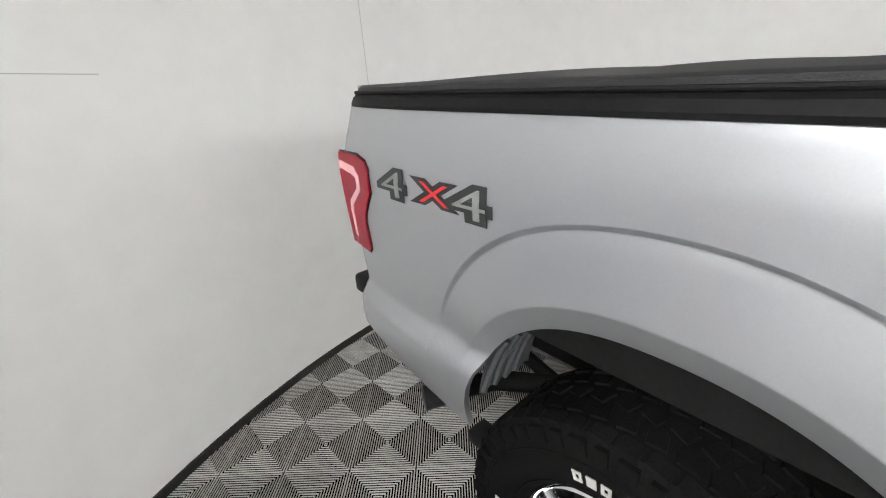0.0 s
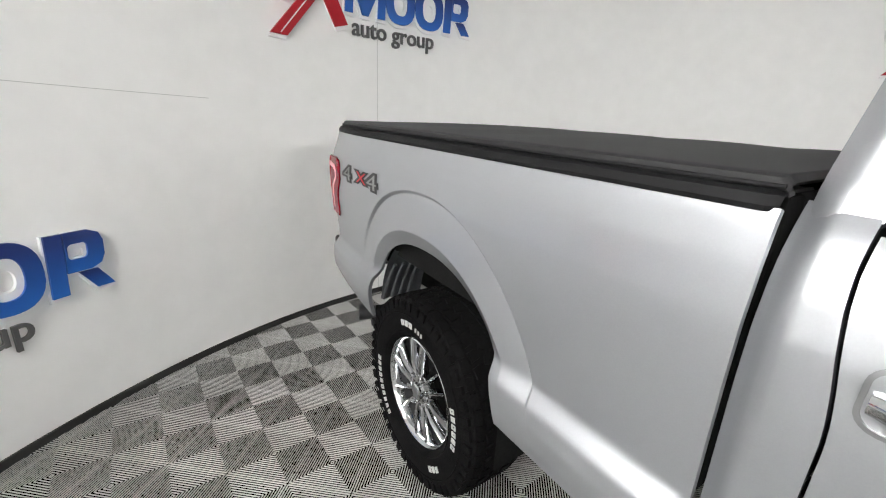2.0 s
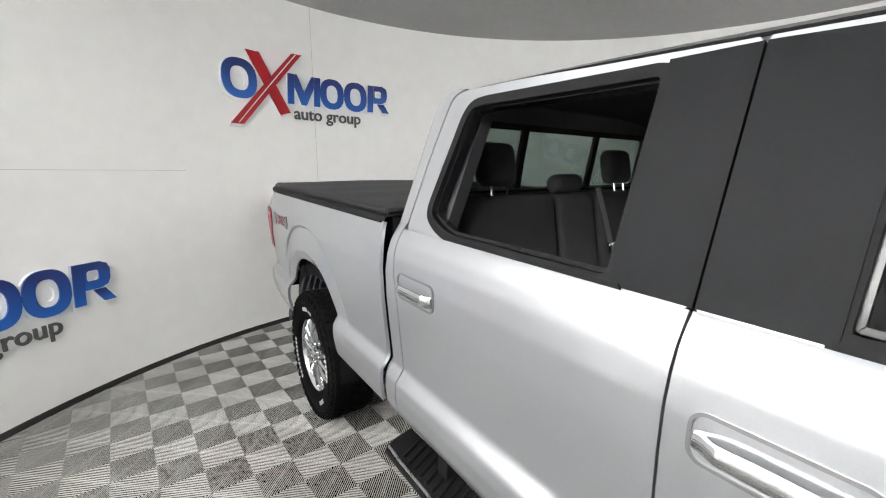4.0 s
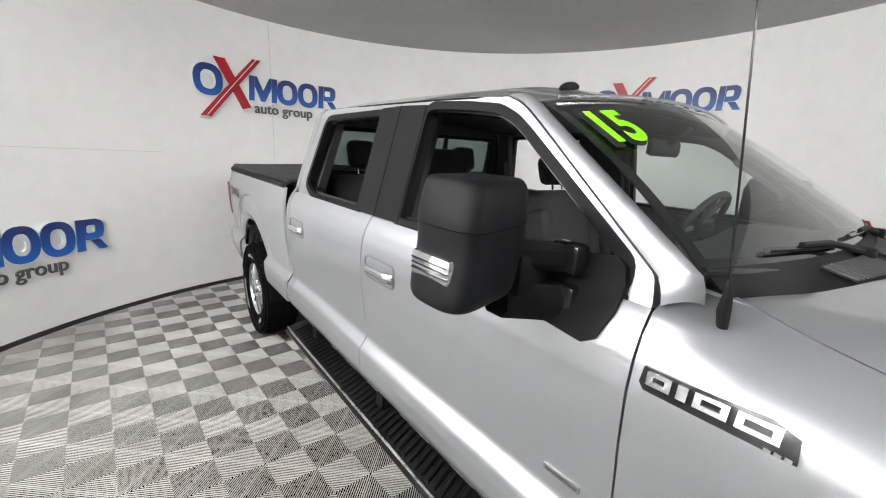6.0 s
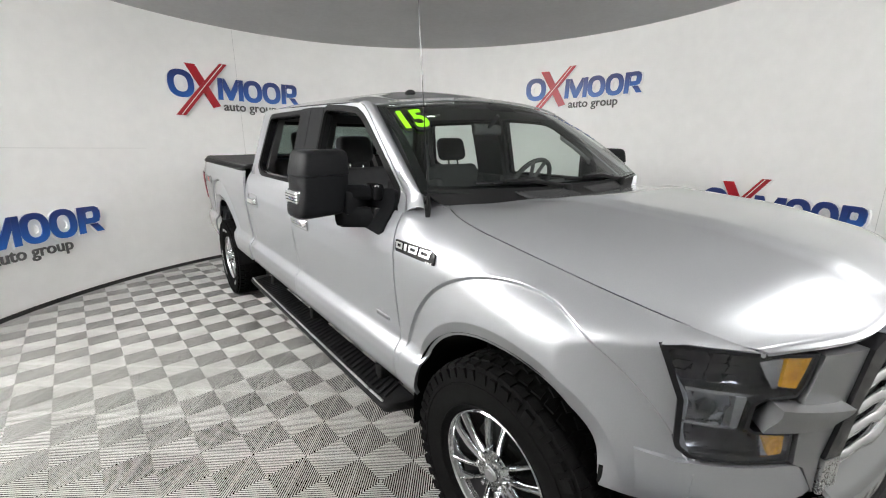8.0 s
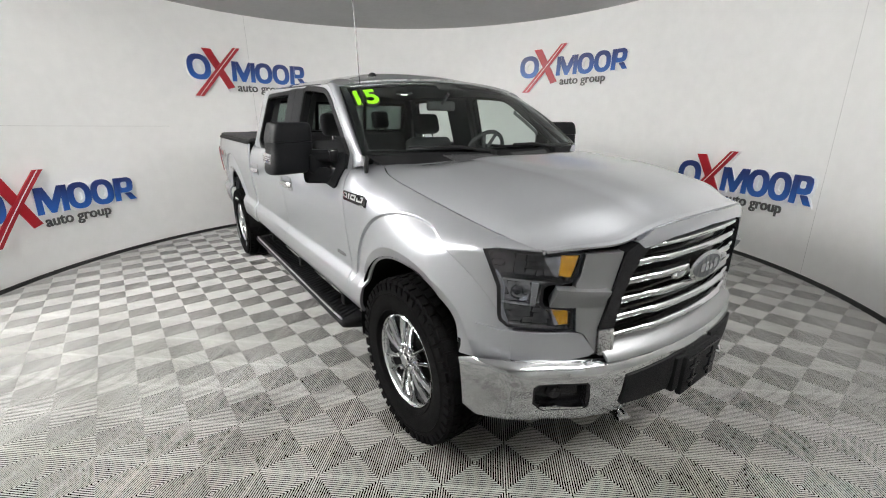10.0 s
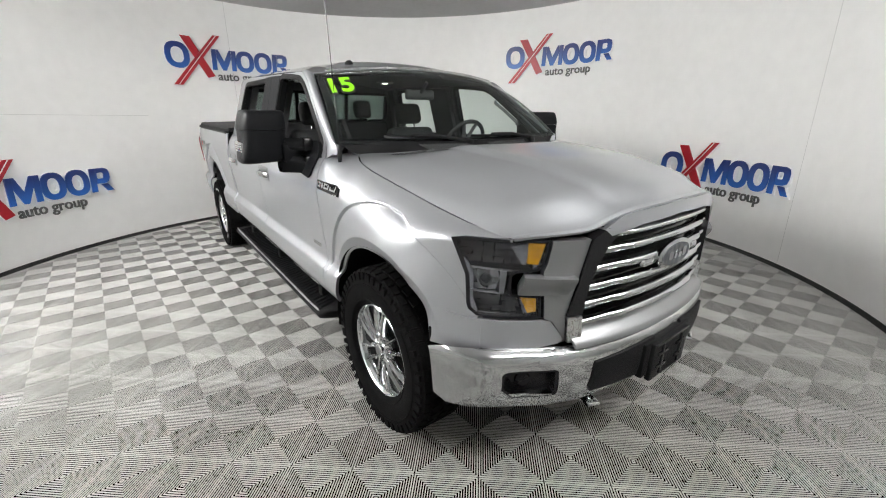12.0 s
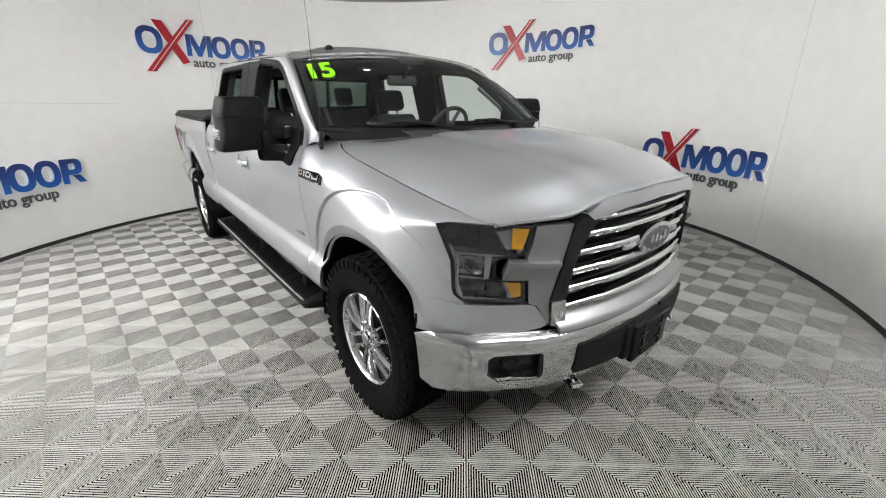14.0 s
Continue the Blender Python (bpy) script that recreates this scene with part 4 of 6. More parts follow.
grille = part("grille", plate([(-0.55, 0.76), (0.55, 0.76), (0.515, 1.03), (0.43, 1.19), (-0.43, 1.19), (-0.515, 1.03)], lambda x, z: (x, NOSE(x) + 0.05, low(z)), 0.01, (0, -1, 0), (), 0.04), GLOSS_BLACK, truck, "black grille with five chrome bars")


def grille_bar(x_end, z, tall, thin, bow):
    """A chrome bar, thick in its middle and stepped thinner towards its ends."""
    bm = bmesh.new()
    rings = []
    for x in steps(-x_end, x_end, 44):
        k = smooth_step(0.36, 0.30, abs(x))
        h = thin + (tall - thin) * k
        deep = 0.030 + 0.012 * k
        y, zz = NOSE(x) - 0.004 - 0.010 * k, z + bow * (1 - (x / x_end) ** 2)
        rings.append([bm.verts.new((x, y + a * deep, zz + b * h)) for a, b in ((1.0, 0.35), (0.35, 0.5), (0.0, 0.28), (-0.06, 0.0), (0.0, -0.28), (0.35, -0.5), (1.0, -0.35))])
    for a, b in zip(rings, rings[1:]):
        for i in range(7):
            bm.faces.new((a[i], a[(i + 1) % 7], b[(i + 1) % 7], b[i]))
    bm.faces.new(rings[0])
    bm.faces.new(rings[-1][::-1])
    bmesh.ops.recalc_face_normals(bm, faces=bm.faces[:])
    return bm


for z, w, tall in ((1.148, 0.412, 0.022), (1.088, 0.455, 0.030), (1.018, 0.485, 0.034), (0.945, 0.503, 0.034), (0.875, 0.514, 0.034), (0.798, 0.514, 0.034)):
    part("grille_bar", grille_bar(w, z, tall, 0.029, 0.008), CHROME, grille, sharp=50)
part("grille_top", plate([(-0.430, 1.180), (-0.28, 1.206), (0.0, 1.219), (0.28, 1.206), (0.430, 1.180), (0.465, 1.208), (0.38, 1.249), (0.30, 1.260), (0.0, 1.272), (-0.30, 1.260), (-0.38, 1.249), (-0.465, 1.208)], lambda x, z: (x, NOSE(x) - 0.006 - 0.012 * smooth_step(1.27, 1.19, z), low(z)), 0.05, (0, -1, 0), (), 0.03, 0.015), SILVER, grille, "satin silver bar under the bonnet edge", sharp=50)
for s in (-1, 1):
    part("emblem_wing", rbox(bmesh.new(), s * 0.185 - 0.05, s * 0.185 + 0.05, -0.850, -0.80, 0.992, 1.026, 0.012), CHROME, grille)
badge = part("emblem", plate(oval(0, 1.012, 0.142, 0.064, 40, 2.0), lambda x, z: (x, -0.867 + x * x * 0.5 + (z - 1.012) ** 2 * 2, z), 0.04, (0, -1, 0), (), 0.03, 0.02), CHROME, truck, "oval chrome emblem with a grey field")
part("field", plate(oval(0, 1.012, 0.116, 0.047, 40, 2.0), lambda x, z: (x, -0.8705 + x * x * 0.5 + (z - 1.012) ** 2 * 2, z), 0.004, (0, -1, 0), (), 0.03), LINER, badge)
for k, (x0, x1, z0, z1) in enumerate(((-0.075, -0.045, 0.972, 1.007), (-0.035, -0.01, 0.972, 0.995), (0.0, 0.028, 0.972, 0.995), (0.038, 0.072, 0.972, 1.011))):
    part("emblem_mark", plate(rounded(x0, x1, z0 + 0.025, z1 + 0.025, 0.008, 3), lambda x, z: (x, -0.873 + x * x * 0.5 + (z - 1.012) ** 2 * 2, z), 0.004, (0, -1, 0), (), None), CHROME, badge)

# silver apron between grille and bumper
bm = sheet(lambda x, v: Vector((x, NOSE(x) + 0.012 - 0.058 * smooth_step(0, 1, v), 0.784 - 0.070 * v)), steps(-0.55, 0.55, 30), steps(0, 1, 6))
part("apron", thicken(bm, 0.015, (0, -1, 0.5)), SILVER_DULL, truck)

# chrome bumper
BUMP = table([(0.435, 0.000), (0.462, 0.030), (0.49, 0.046), (0.57, 0.056), (0.645, 0.056), (0.688, 0.050), (0.704, 0.036), (0.714, 0.0)], 0.004)
PLAN = lambda x: NOSE(x) - 0.17 * max(0.0, (x - 0.72) / 0.265) ** 1.5  # the bumper is blunter than the nose
bump_at = lambda d: (lambda x, z: (x, PLAN(abs(x)) - BUMP(z) * (1 - 0.75 * smooth_step(0.86, 0.98, abs(x))) - d, z))
FOG = [(0.806, 0.625), (0.79, 0.638), (0.63, 0.642), (0.618, 0.632), (0.612, 0.532), (0.622, 0.521), (0.765, 0.515), (0.806, 0.555)]
INSERT = [(0.470, 0.648), (0.12, 0.668), (0.12, 0.498), (0.476, 0.512), (0.482, 0.528)]
outline = [(-0.985, 0.706), (-0.955, 0.716), (-0.6, 0.714), (-0.45, 0.708), (0.45, 0.708), (0.6, 0.714), (0.955, 0.716), (0.985, 0.706), (0.975, 0.50), (0.945, 0.463), (0.5, 0.465), (0.2, 0.475), (-0.2, 0.475), (-0.5, 0.465), (-0.945, 0.463), (-0.975, 0.50)]
flip = lambda poly: [(-x, z) for x, z in poly]
bumper = part("bumper", plate(outline, bump_at(0.0), 0.02, (0, -1, 0), [FOG, flip(FOG), INSERT, flip(INSERT)], 0.03, 0.02), BUMPER_CHROME, truck, "chrome front bumper with black fog lamp openings", sharp=45)
for mirror in SIDES:
    inner = lambda d: (lambda x, z: (-x, PLAN(x) - BUMP(z) - d, z))
    pocket = part("fog_lamp", plate(inset_poly(FOG, -0.006), inner(-0.045), 0.01, OUT, (), 0.03), GLOSS_BLACK, bumper, "black fog lamp recess", mirror=mirror)
    part("recess_rim", plate(inset_poly(FOG, -0.002), inner(-0.003), 0.05, OUT, [inset_poly(FOG, 0.010)], 0.03), GLOSS_BLACK, pocket, mirror=mirror)
    part("chrome_lip", plate([(0.78, 0.538), (0.635, 0.532), (0.632, 0.525), (0.765, 0.521)], inner(0.002), 0.02, OUT, (), 0.02), CHROME, pocket, mirror=mirror)
    turn = Matrix.Translation((-0.71, NOSE(0.71) - 0.02, 0.580)) @ Matrix.Rotation(radians(68), 4, "Z")
    part("fog_bulb", lathe([(0.0, 0.001), (-0.004, 0.024), (0.006, 0.032), (0.03, 0.034)], 24, turn), GLOSS_BLACK, pocket, mirror=mirror)
    part("bumper_insert", plate(INSERT, inner(-0.008 + 0.016), 0.035, OUT, (), 0.03, 0.03), BLACK, bumper, "black plastic bumper insert", mirror=mirror)
    part("tow_hook", tube([(-0.45, -0.64, 0.445), (-0.45, -0.80, 0.440), (-0.47, -0.835, 0.438), (-0.43, -0.845, 0.438), (-0.42, -0.80, 0.440), (-0.42, -0.64, 0.445)], 0.014, 8), CHROME, truck, mirror=mirror)
    part("valance", sheet(lambda x, v: Vector((-x, NOSE(x) + 0.02 + 0.10 * v, 0.468 - 0.05 * v)), steps(0.0, 0.93, 24), (0, 0.5, 1)), DARK, truck, mirror=mirror)
    part("bumper_gap", sheet(lambda x, v: Vector((-x, NOSE(x) + 0.025, 0.68 + 0.06 * v)), steps(0.40, 0.93, 20), (0, 1)), DARK, truck, mirror=mirror)

# empty number plate holder: a black moulded tray with raised ribs
holder = part("plate_holder", rbox(bmesh.new(), -0.155, 0.155, -0.920, -0.893, 0.462, 0.645, 0.008), BLACK, truck, "empty black number plate holder")
for x0, x1, z0, z1 in ((-0.12, -0.04, 0.582, 0.597), (-0.12, -0.04, 0.518, 0.533), (-0.09, -0.075, 0.484, 0.626), (0.04, 0.12, 0.582, 0.597), (0.04, 0.12, 0.518, 0.533), (0.075, 0.09, 0.484, 0.626), (-0.15, 0.15, 0.635, 0.643)):
    part("rib", rbox(bmesh.new(), x0, x1, -0.928, -0.918, z0, z1, 0.003), GLOSS_BLACK, holder)
part("holder_bracket", rbox(bmesh.new(), -0.20, 0.20, -0.903, -0.868, 0.485, 0.652, 0.01), BLACK, bumper)

# ---------------------------------------------------------------- the pickup: wheels and underside


def wheel(marked):
    """An off-road tyre on a chrome six-spoke rim, its outer face towards -x, the hub at the origin."""
    hub = new("wheel")
    hub.parent = truck
    w = 0.139
    tread = [(-w + 0.020, 0.408), (-w * 0.45, 0.413), (w * 0.45, 0.413), (w - 0.020, 0.408)]
    carcass = [(-0.085, 0.232), (-0.112, 0.240), (-0.130, 0.265), (-0.138, 0.300), (-0.139, 0.335), (-0.134, 0.370), (-w + 0.012, 0.392)] + tread + [(w - 0.012, 0.392), (0.134, 0.370), (0.139, 0.320), (0.130, 0.265), (0.085, 0.232)]
    tyre = part("tyre", lathe(carcass, 96), TYRE, hub, "black all-terrain tyre" + (" with raised white marking" if marked else ""), sharp=50)
    bm = bmesh.new()
    r, n = 0.413, 46
    for k in range(n):
        for row, (x, wide, long, skew, shift) in enumerate(((-0.058, 0.044, 0.040, 14, 0.5), (0.0, 0.046, 0.042, -16, 0.0), (0.058, 0.044, 0.040, 14, 0.5), (-0.106, 0.034, 0.049, -5, 0.0), (0.106, 0.034, 0.049, 5, 0.0))):
            a = 2 * math.pi * (k + shift) / n
            m = Matrix.Rotation(a, 4, "X") @ Matrix.Translation((x, 0, r - 0.003)) @ Matrix.Rotation(radians(skew), 4, "Z")
            lower = -0.004 if row < 3 else -0.012
            own = bmesh.new()
            bmesh.ops.create_cube(own, size=1)
            for v in own.verts:
                t = 0.90 if v.co.z > 0 else 1.0
                v.co = Vector((v.co.x * wide * t * (0.8 if v.co.y > 0 and row < 3 else 1), v.co.y * long * t, 0.008 if v.co.z > 0 else lower))
                if row > 2 and v.co.z > 0 and abs((m @ v.co).x) > 0.115:
                    v.co.z -= 0.007
            add(bm, own, m)
        for s in (-1, 1):
            m = Matrix.Rotation(2 * math.pi * (k + 0.25) / n, 4, "X")
            rbox(bm, s * 0.1335 - 0.006, s * 0.1335 + 0.006, -0.013 if k % 2 else -0.019, 0.013 if k % 2 else 0.019, 0.362, 0.398, 0, 1, m)
    part("tread", bm, TYRE, tyre)
    for rr in (0.262, 0.345):
        part("sidewall_ridge", lathe([(-0.131 - (0.0085 if rr > 0.3 else 0), rr - 0.003), (-0.134 - (0.0085 if rr > 0.3 else 0), rr), (-0.131 - (0.0085 if rr > 0.3 else 0), rr + 0.003)], 72), TYRE, tyre)
    if marked:
        def mark(a, wide, lo, hi, hole):
            poly = [(a - wide / 2, lo), (a + wide / 2, lo), (a + wide / 2, hi), (a - wide / 2, hi)]
            ring = [[(a - wide / 5, lo + 0.006), (a + wide / 5, lo + 0.006), (a + wide / 5, hi - 0.006), (a - wide / 5, hi - 0.006)]] if hole else []
            at = lambda q, rad: (-0.1415 + (rad - 0.305) ** 2 * 3, math.sin(radians(q)) * rad, math.cos(radians(q)) * rad)
            part("tyre_mark", plate(poly, at, 0.004, (-1, 0, 0), ring, None), TYRE_WHITE, tyre, "white raised bar")
        for a in (4, 10, 16):
            mark(a, 4.0, 0.293, 0.317, a != 10)
        for a in (-4, -8, -12):
            mark(a, 1.6, 0.295, 0.311, False)
        for k in range(10):
            mark(88 + k * 5.6, 3.6, 0.293, 0.317, k % 3 != 1)
        for k in range(3):
            mark(212 + k * 5.6, 3.6, 0.293, 0.317, k != 1)
        for k in range(6):
            mark(262 + k * 5.6, 3.6, 0.293, 0.317, k % 3 != 1)
    rim = part("rim", lathe([(-0.100, 0.236), (-0.112, 0.240), (-0.118, 0.234), (-0.112, 0.226), (-0.090, 0.220), (-0.075, 0.216)], 72), CHROME, hub, "chrome six-spoke alloy rim", sharp=50)
    part("barrel", lathe([(-0.076, 0.217), (-0.060, 0.212), (0.02, 0.205), (0.10, 0.215), (0.11, 0.236)], 72), BARREL, rim, "dull grey inner barrel of the rim")
    part("brake_disc", lathe([(-0.020, 0.001), (-0.020, 0.06), (-0.012, 0.07), (-0.012, 0.165), (0.004, 0.165), (0.004, 0.001)], 40), DARK, hub)

    def spoke(bm, a, spread):
        rows = []
        for r, x, half, deep in ((0.050, -0.096, 0.0115, 0.040), (0.085, -0.106, 0.0105, 0.040), (0.130, -0.111, 0.0110, 0.038), (0.180, -0.108, 0.0125, 0.034), (0.228, -0.102, 0.0175, 0.028)):
            turn = a + spread * (0.016 + (r - 0.05) * 0.150) / r
            c, s = math.cos(turn), math.sin(turn)
            spot = lambda t, dx: bm.verts.new((x + dx, s * r + c * t, c * r - s * t))
            rows.append([spot(-half, deep), spot(-half, 0.012), spot(-half * 0.22, -0.005), spot(half * 0.22, -0.005), spot(half, 0.012), spot(half, deep)])
        for p, q in zip(rows, rows[1:]):
            for i in range(6):
                bm.faces.new((p[i], q[i], q[(i + 1) % 6], p[(i + 1) % 6]))

    for k in range(6):
        bm = bmesh.new()
        for s in (-1, 1):
            spoke(bm, radians(60 * k + 8), s)
        bmesh.ops.recalc_face_normals(bm, faces=bm.faces[:])
        part("spoke", bm, WHEEL_CHROME, rim, sharp=40)
    part("hub_cap", lathe([(-0.122, 0.001), (-0.121, 0.024), (-0.116, 0.033), (-0.104, 0.036), (-0.098, 0.085), (-0.07, 0.09)], 36), WHEEL_CHROME, rim)
    part("cap_field", lathe([(-0.1235, 0.001), (-0.1225, 0.021), (-0.120, 0.024)], 28), SILVER_DULL, rim)
    for k in range(6):
        a = radians(60 * k + 38)
        m = Matrix.Translation((0, math.sin(a) * 0.0675, math.cos(a) * 0.0675))
        part("wheel_nut", lathe([(-0.122, 0.001), (-0.120, 0.008), (-0.114, 0.011), (-0.095, 0.011)], 8, m), CHROME, rim)
    return hub


def copy_part(ob, m):
    made = copy_thing(ob, m)
    made.parent = truck
    return made


front_wheel, rear_wheel = wheel(False), wheel(True)
level = STANCE.inverted()  # the wheels stand upright on the floor
front_wheel.matrix_basis = level @ pose(-0.858, HUBS[0], TYRE_R, 9)
rear_wheel.matrix_basis = level @ pose(-0.858, HUBS[1], TYRE_R)
copy_part(front_wheel, level @ pose(0.858, HUBS[0], TYRE_R, 20, 0, 180))
copy_part(front_wheel, level @ pose(0.858, HUBS[1], TYRE_R, 50, 0, 180))

# liners: black in front, grey pressed metal behind
for mirror in SIDES:
    for arch, lo, hi, mat, label in ((FRONT_ARCH, -84, 98, DARK, ""), (REAR_ARCH, 40, 77, LINER, "grey ribbed wheel-house panel"), (REAR_ARCH, -100, -58, DARK, "")):
        def liner(a, x, arch=arch):
            c, s = math.cos(radians(a)), math.sin(radians(a))
            front = arch is FRONT_ARCH and s < 0
            k = 1.0 / norm(s, max(c, 0.02), arch.a * (0.86 if front else 1.0) + 0.012, arch.b + 0.012)
            x = min(x, plan(arch.y + s * k) - 0.035) if front else x
            wave = 0.006 * math.sin(x * 120) if lo > 0 else 0.0
            return Vector((-x, arch.y + s * k, max(0.36, arch.z + c * k - wave)))
        part("wheel_liner", sheet(liner, steps(lo, hi, 36), steps(0.56 if lo < 0 else 0.70, 0.985 if lo < 0 else 0.925, 14)), mat, truck, label, mirror=mirror)

# pressed ribs on the rear liner
for mirror in SIDES:
    for k in range(4):
        x = 0.775 + 0.045 * k
        pts = []
        for a in steps(52, 75, 8):
            c, s = math.cos(radians(a)), math.sin(radians(a))
            r = 1.0 / norm(s, max(c, 0.02), REAR_ARCH.a + 0.004, REAR_ARCH.b + 0.004)
            pts.append((-(x + 0.0012 * (a - 70)), REAR_ARCH.y + s * r, REAR_ARCH.z + c * r))
        part("liner_rib", tube(pts, 0.009, 6), LINER, truck, mirror=mirror)

# underside: frame rails, floor, axles, springs
for mirror in SIDES:
    part("frame_rail", rbox(bmesh.new(), -0.48, -0.38, -0.64, 4.88, 0.42, 0.57, 0.01), DARK, truck, mirror=mirror)
    part("leaf_spring", tube([(-0.56, 3.35, 0.48), (-0.56, 3.65, 0.37), (-0.56, 4.0, 0.33), (-0.56, 4.3, 0.36), (-0.56, 4.62, 0.45)], 0.025, 6), DARK, truck, mirror=mirror)
    part("sill", rbox(bmesh.new(), -0.92, -0.80, 0.60, 2.90, 0.48, 0.58, 0.02), DARK, truck, mirror=mirror)
    part("mudflap", rbox(bmesh.new(), -0.985, -0.915, 4.40, 4.45, 0.435, 0.475, 0.008), BLACK, truck, mirror=mirror)
part("cab_floor", rbox(bmesh.new(), -0.82, 0.82, 0.52, 2.88, 0.50, 0.58, 0.01), DARK, truck)
part("engine_block", rbox(bmesh.new(), -0.53, 0.53, -0.68, 0.50, 0.43, 1.04, 0.03), DARK, truck)
part("box_floor", rbox(bmesh.new(), -0.70, 0.70, 2.95, 4.93, 0.80, 0.86, 0.01), DARK, truck)
for y in HUBS:
    part("axle", tube([level @ Vector((-0.74, y, 0.42)), level @ Vector((0.74, y, 0.42))], 0.045, 10), DARK, truck)
part("differential", lathe([(-0.14, 0.05), (-0.09, 0.13), (0.0, 0.16), (0.09, 0.13), (0.14, 0.05)], 20, level @ Matrix.Translation((0, HUBS[1], 0.42))), DARK, truck)
part("spare_wheel", rbox(bmesh.new(), -0.33, 0.33, 4.34, 4.86, 0.46, 0.64, 0.06, 3), DARK, truck)
part("fuel_tank", rbox(bmesh.new(), 0.50, 0.78, 1.4, 3.2, 0.44, 0.62, 0.05, 3), DARK, truck)
pipe = part("exhaust_pipe", tube([(-0.55, 3.4, 0.42), (-0.60, 4.42, 0.42), (-0.70, 4.60, 0.39), (-0.84, 4.690, 0.368)], 0.036, 12, caps=False), DARK, truck)
bm = lathe([(-0.03, 0.040), (0.055, 0.045), (0.060, 0.047), (0.056, 0.041), (-0.03, 0.038)], 28, Matrix.Translation((-0.870, 4.703, 0.366)) @ Matrix.Rotation(radians(180 - 27), 4, "Z"))
part("exhaust_tip", bm, EXHAUST, pipe, "grey metal exhaust tip")

# ---------------------------------------------------------------- the pickup: fittings


def on_flank(d, wide=FLANK):
    return lambda y, z: (-(wide(z) + d), y, z)


def door_handle(door, y0, y1, mirror):
    z0, z1 = 1.070, 1.172
    shell = rounded(y0, y1, z0, z1, 0.030, 5)
    shell_part = part("door_handle", plate(shell, on_flank(0.004), 0.012, (-1, 0, 0), [inset_poly(shell, 0.007)], 0.03), SILVER_DULL, door, "chrome door handle in a silver recess", mirror=mirror)

    def cup(y, z):
        e = min(y - y0, y1 - y, z - z0, z1 - z)
        return (-(FLANK(z) + 0.002 - 0.030 * smooth_step(0.003, 0.022, e) * smooth_step(y0 + 0.02, y0 + 0.10, y)), y, z)

    part("recess", plate(inset_poly(shell, 0.005), cup, 0.006, (-1, 0, 0), (), 0.010, 0.010), SILVER, shell_part, mirror=mirror, sharp=60)
    bm = bmesh.new()
    rows = []
    for y in steps(y0 + 0.008, y1 - 0.012, 22):
        t = (y - y0 - 0.008) / (y1 - y0 - 0.020)
        ends = min(1.0, 5.0 * t, 5.0 * (1 - t))
        x = FLANK(1.127) + 0.006 + 0.020 * smooth_step(0, 1, ends)
        zc, h = 1.114 + 0.003 * math.sin(math.pi * t), 0.0150 + 0.004 * (1 - t)
        rows.append([bm.verts.new((-(x + a), y, zc + b * h)) for a, b in ((-0.010, 1.0), (0.0, 1.0), (0.005, 0.6), (0.006, -0.5), (0.0, -1.0), (-0.010, -1.0))])
    for p, q in zip(rows, rows[1:]):
        for i in range(6):
            bm.faces.new((p[i], q[i], q[(i + 1) % 6], p[(i + 1) % 6]))
    bm.faces.new(rows[0])
    bm.faces.new(rows[-1][::-1])
    bmesh.ops.recalc_face_normals(bm, faces=bm.faces[:])
    part("grip", bm, CHROME, shell_part, mirror=mirror, sharp=50)


for k, mirror in enumerate(SIDES):
    door_handle(front_door[k], 1.550, 1.800, mirror)
    door_handle(rear_door[k], 2.598, 2.842, mirror)

# towing mirrors: two arms, a tall black head and a bright marker lamp
def mirror_head(u, v):
    """A rounded pod: u round it, v up it."""
    z = 1.288 + 0.280 * v
    grow = (1 - abs(2 * v - 1) ** 8.0) ** 0.42
    c, s = math.cos(u), math.sin(u)
    x = math.copysign(abs(c) ** 0.42, c) * 0.128 * (0.84 + 0.16 * grow)
    if x < 0:
        x *= 1 - 0.16 * smooth_step(0.62, 1.0, v)
    y = math.copysign(abs(s) ** 0.60, s) * 0.095 * (0.66 + 0.34 * grow)
    y = y * (1.0 if y > 0 else 1.35)
    return Vector((-1.161 + x - 0.02 * smooth_step(0.5, 0, v), 0.955 + y + x * 0.28, z))


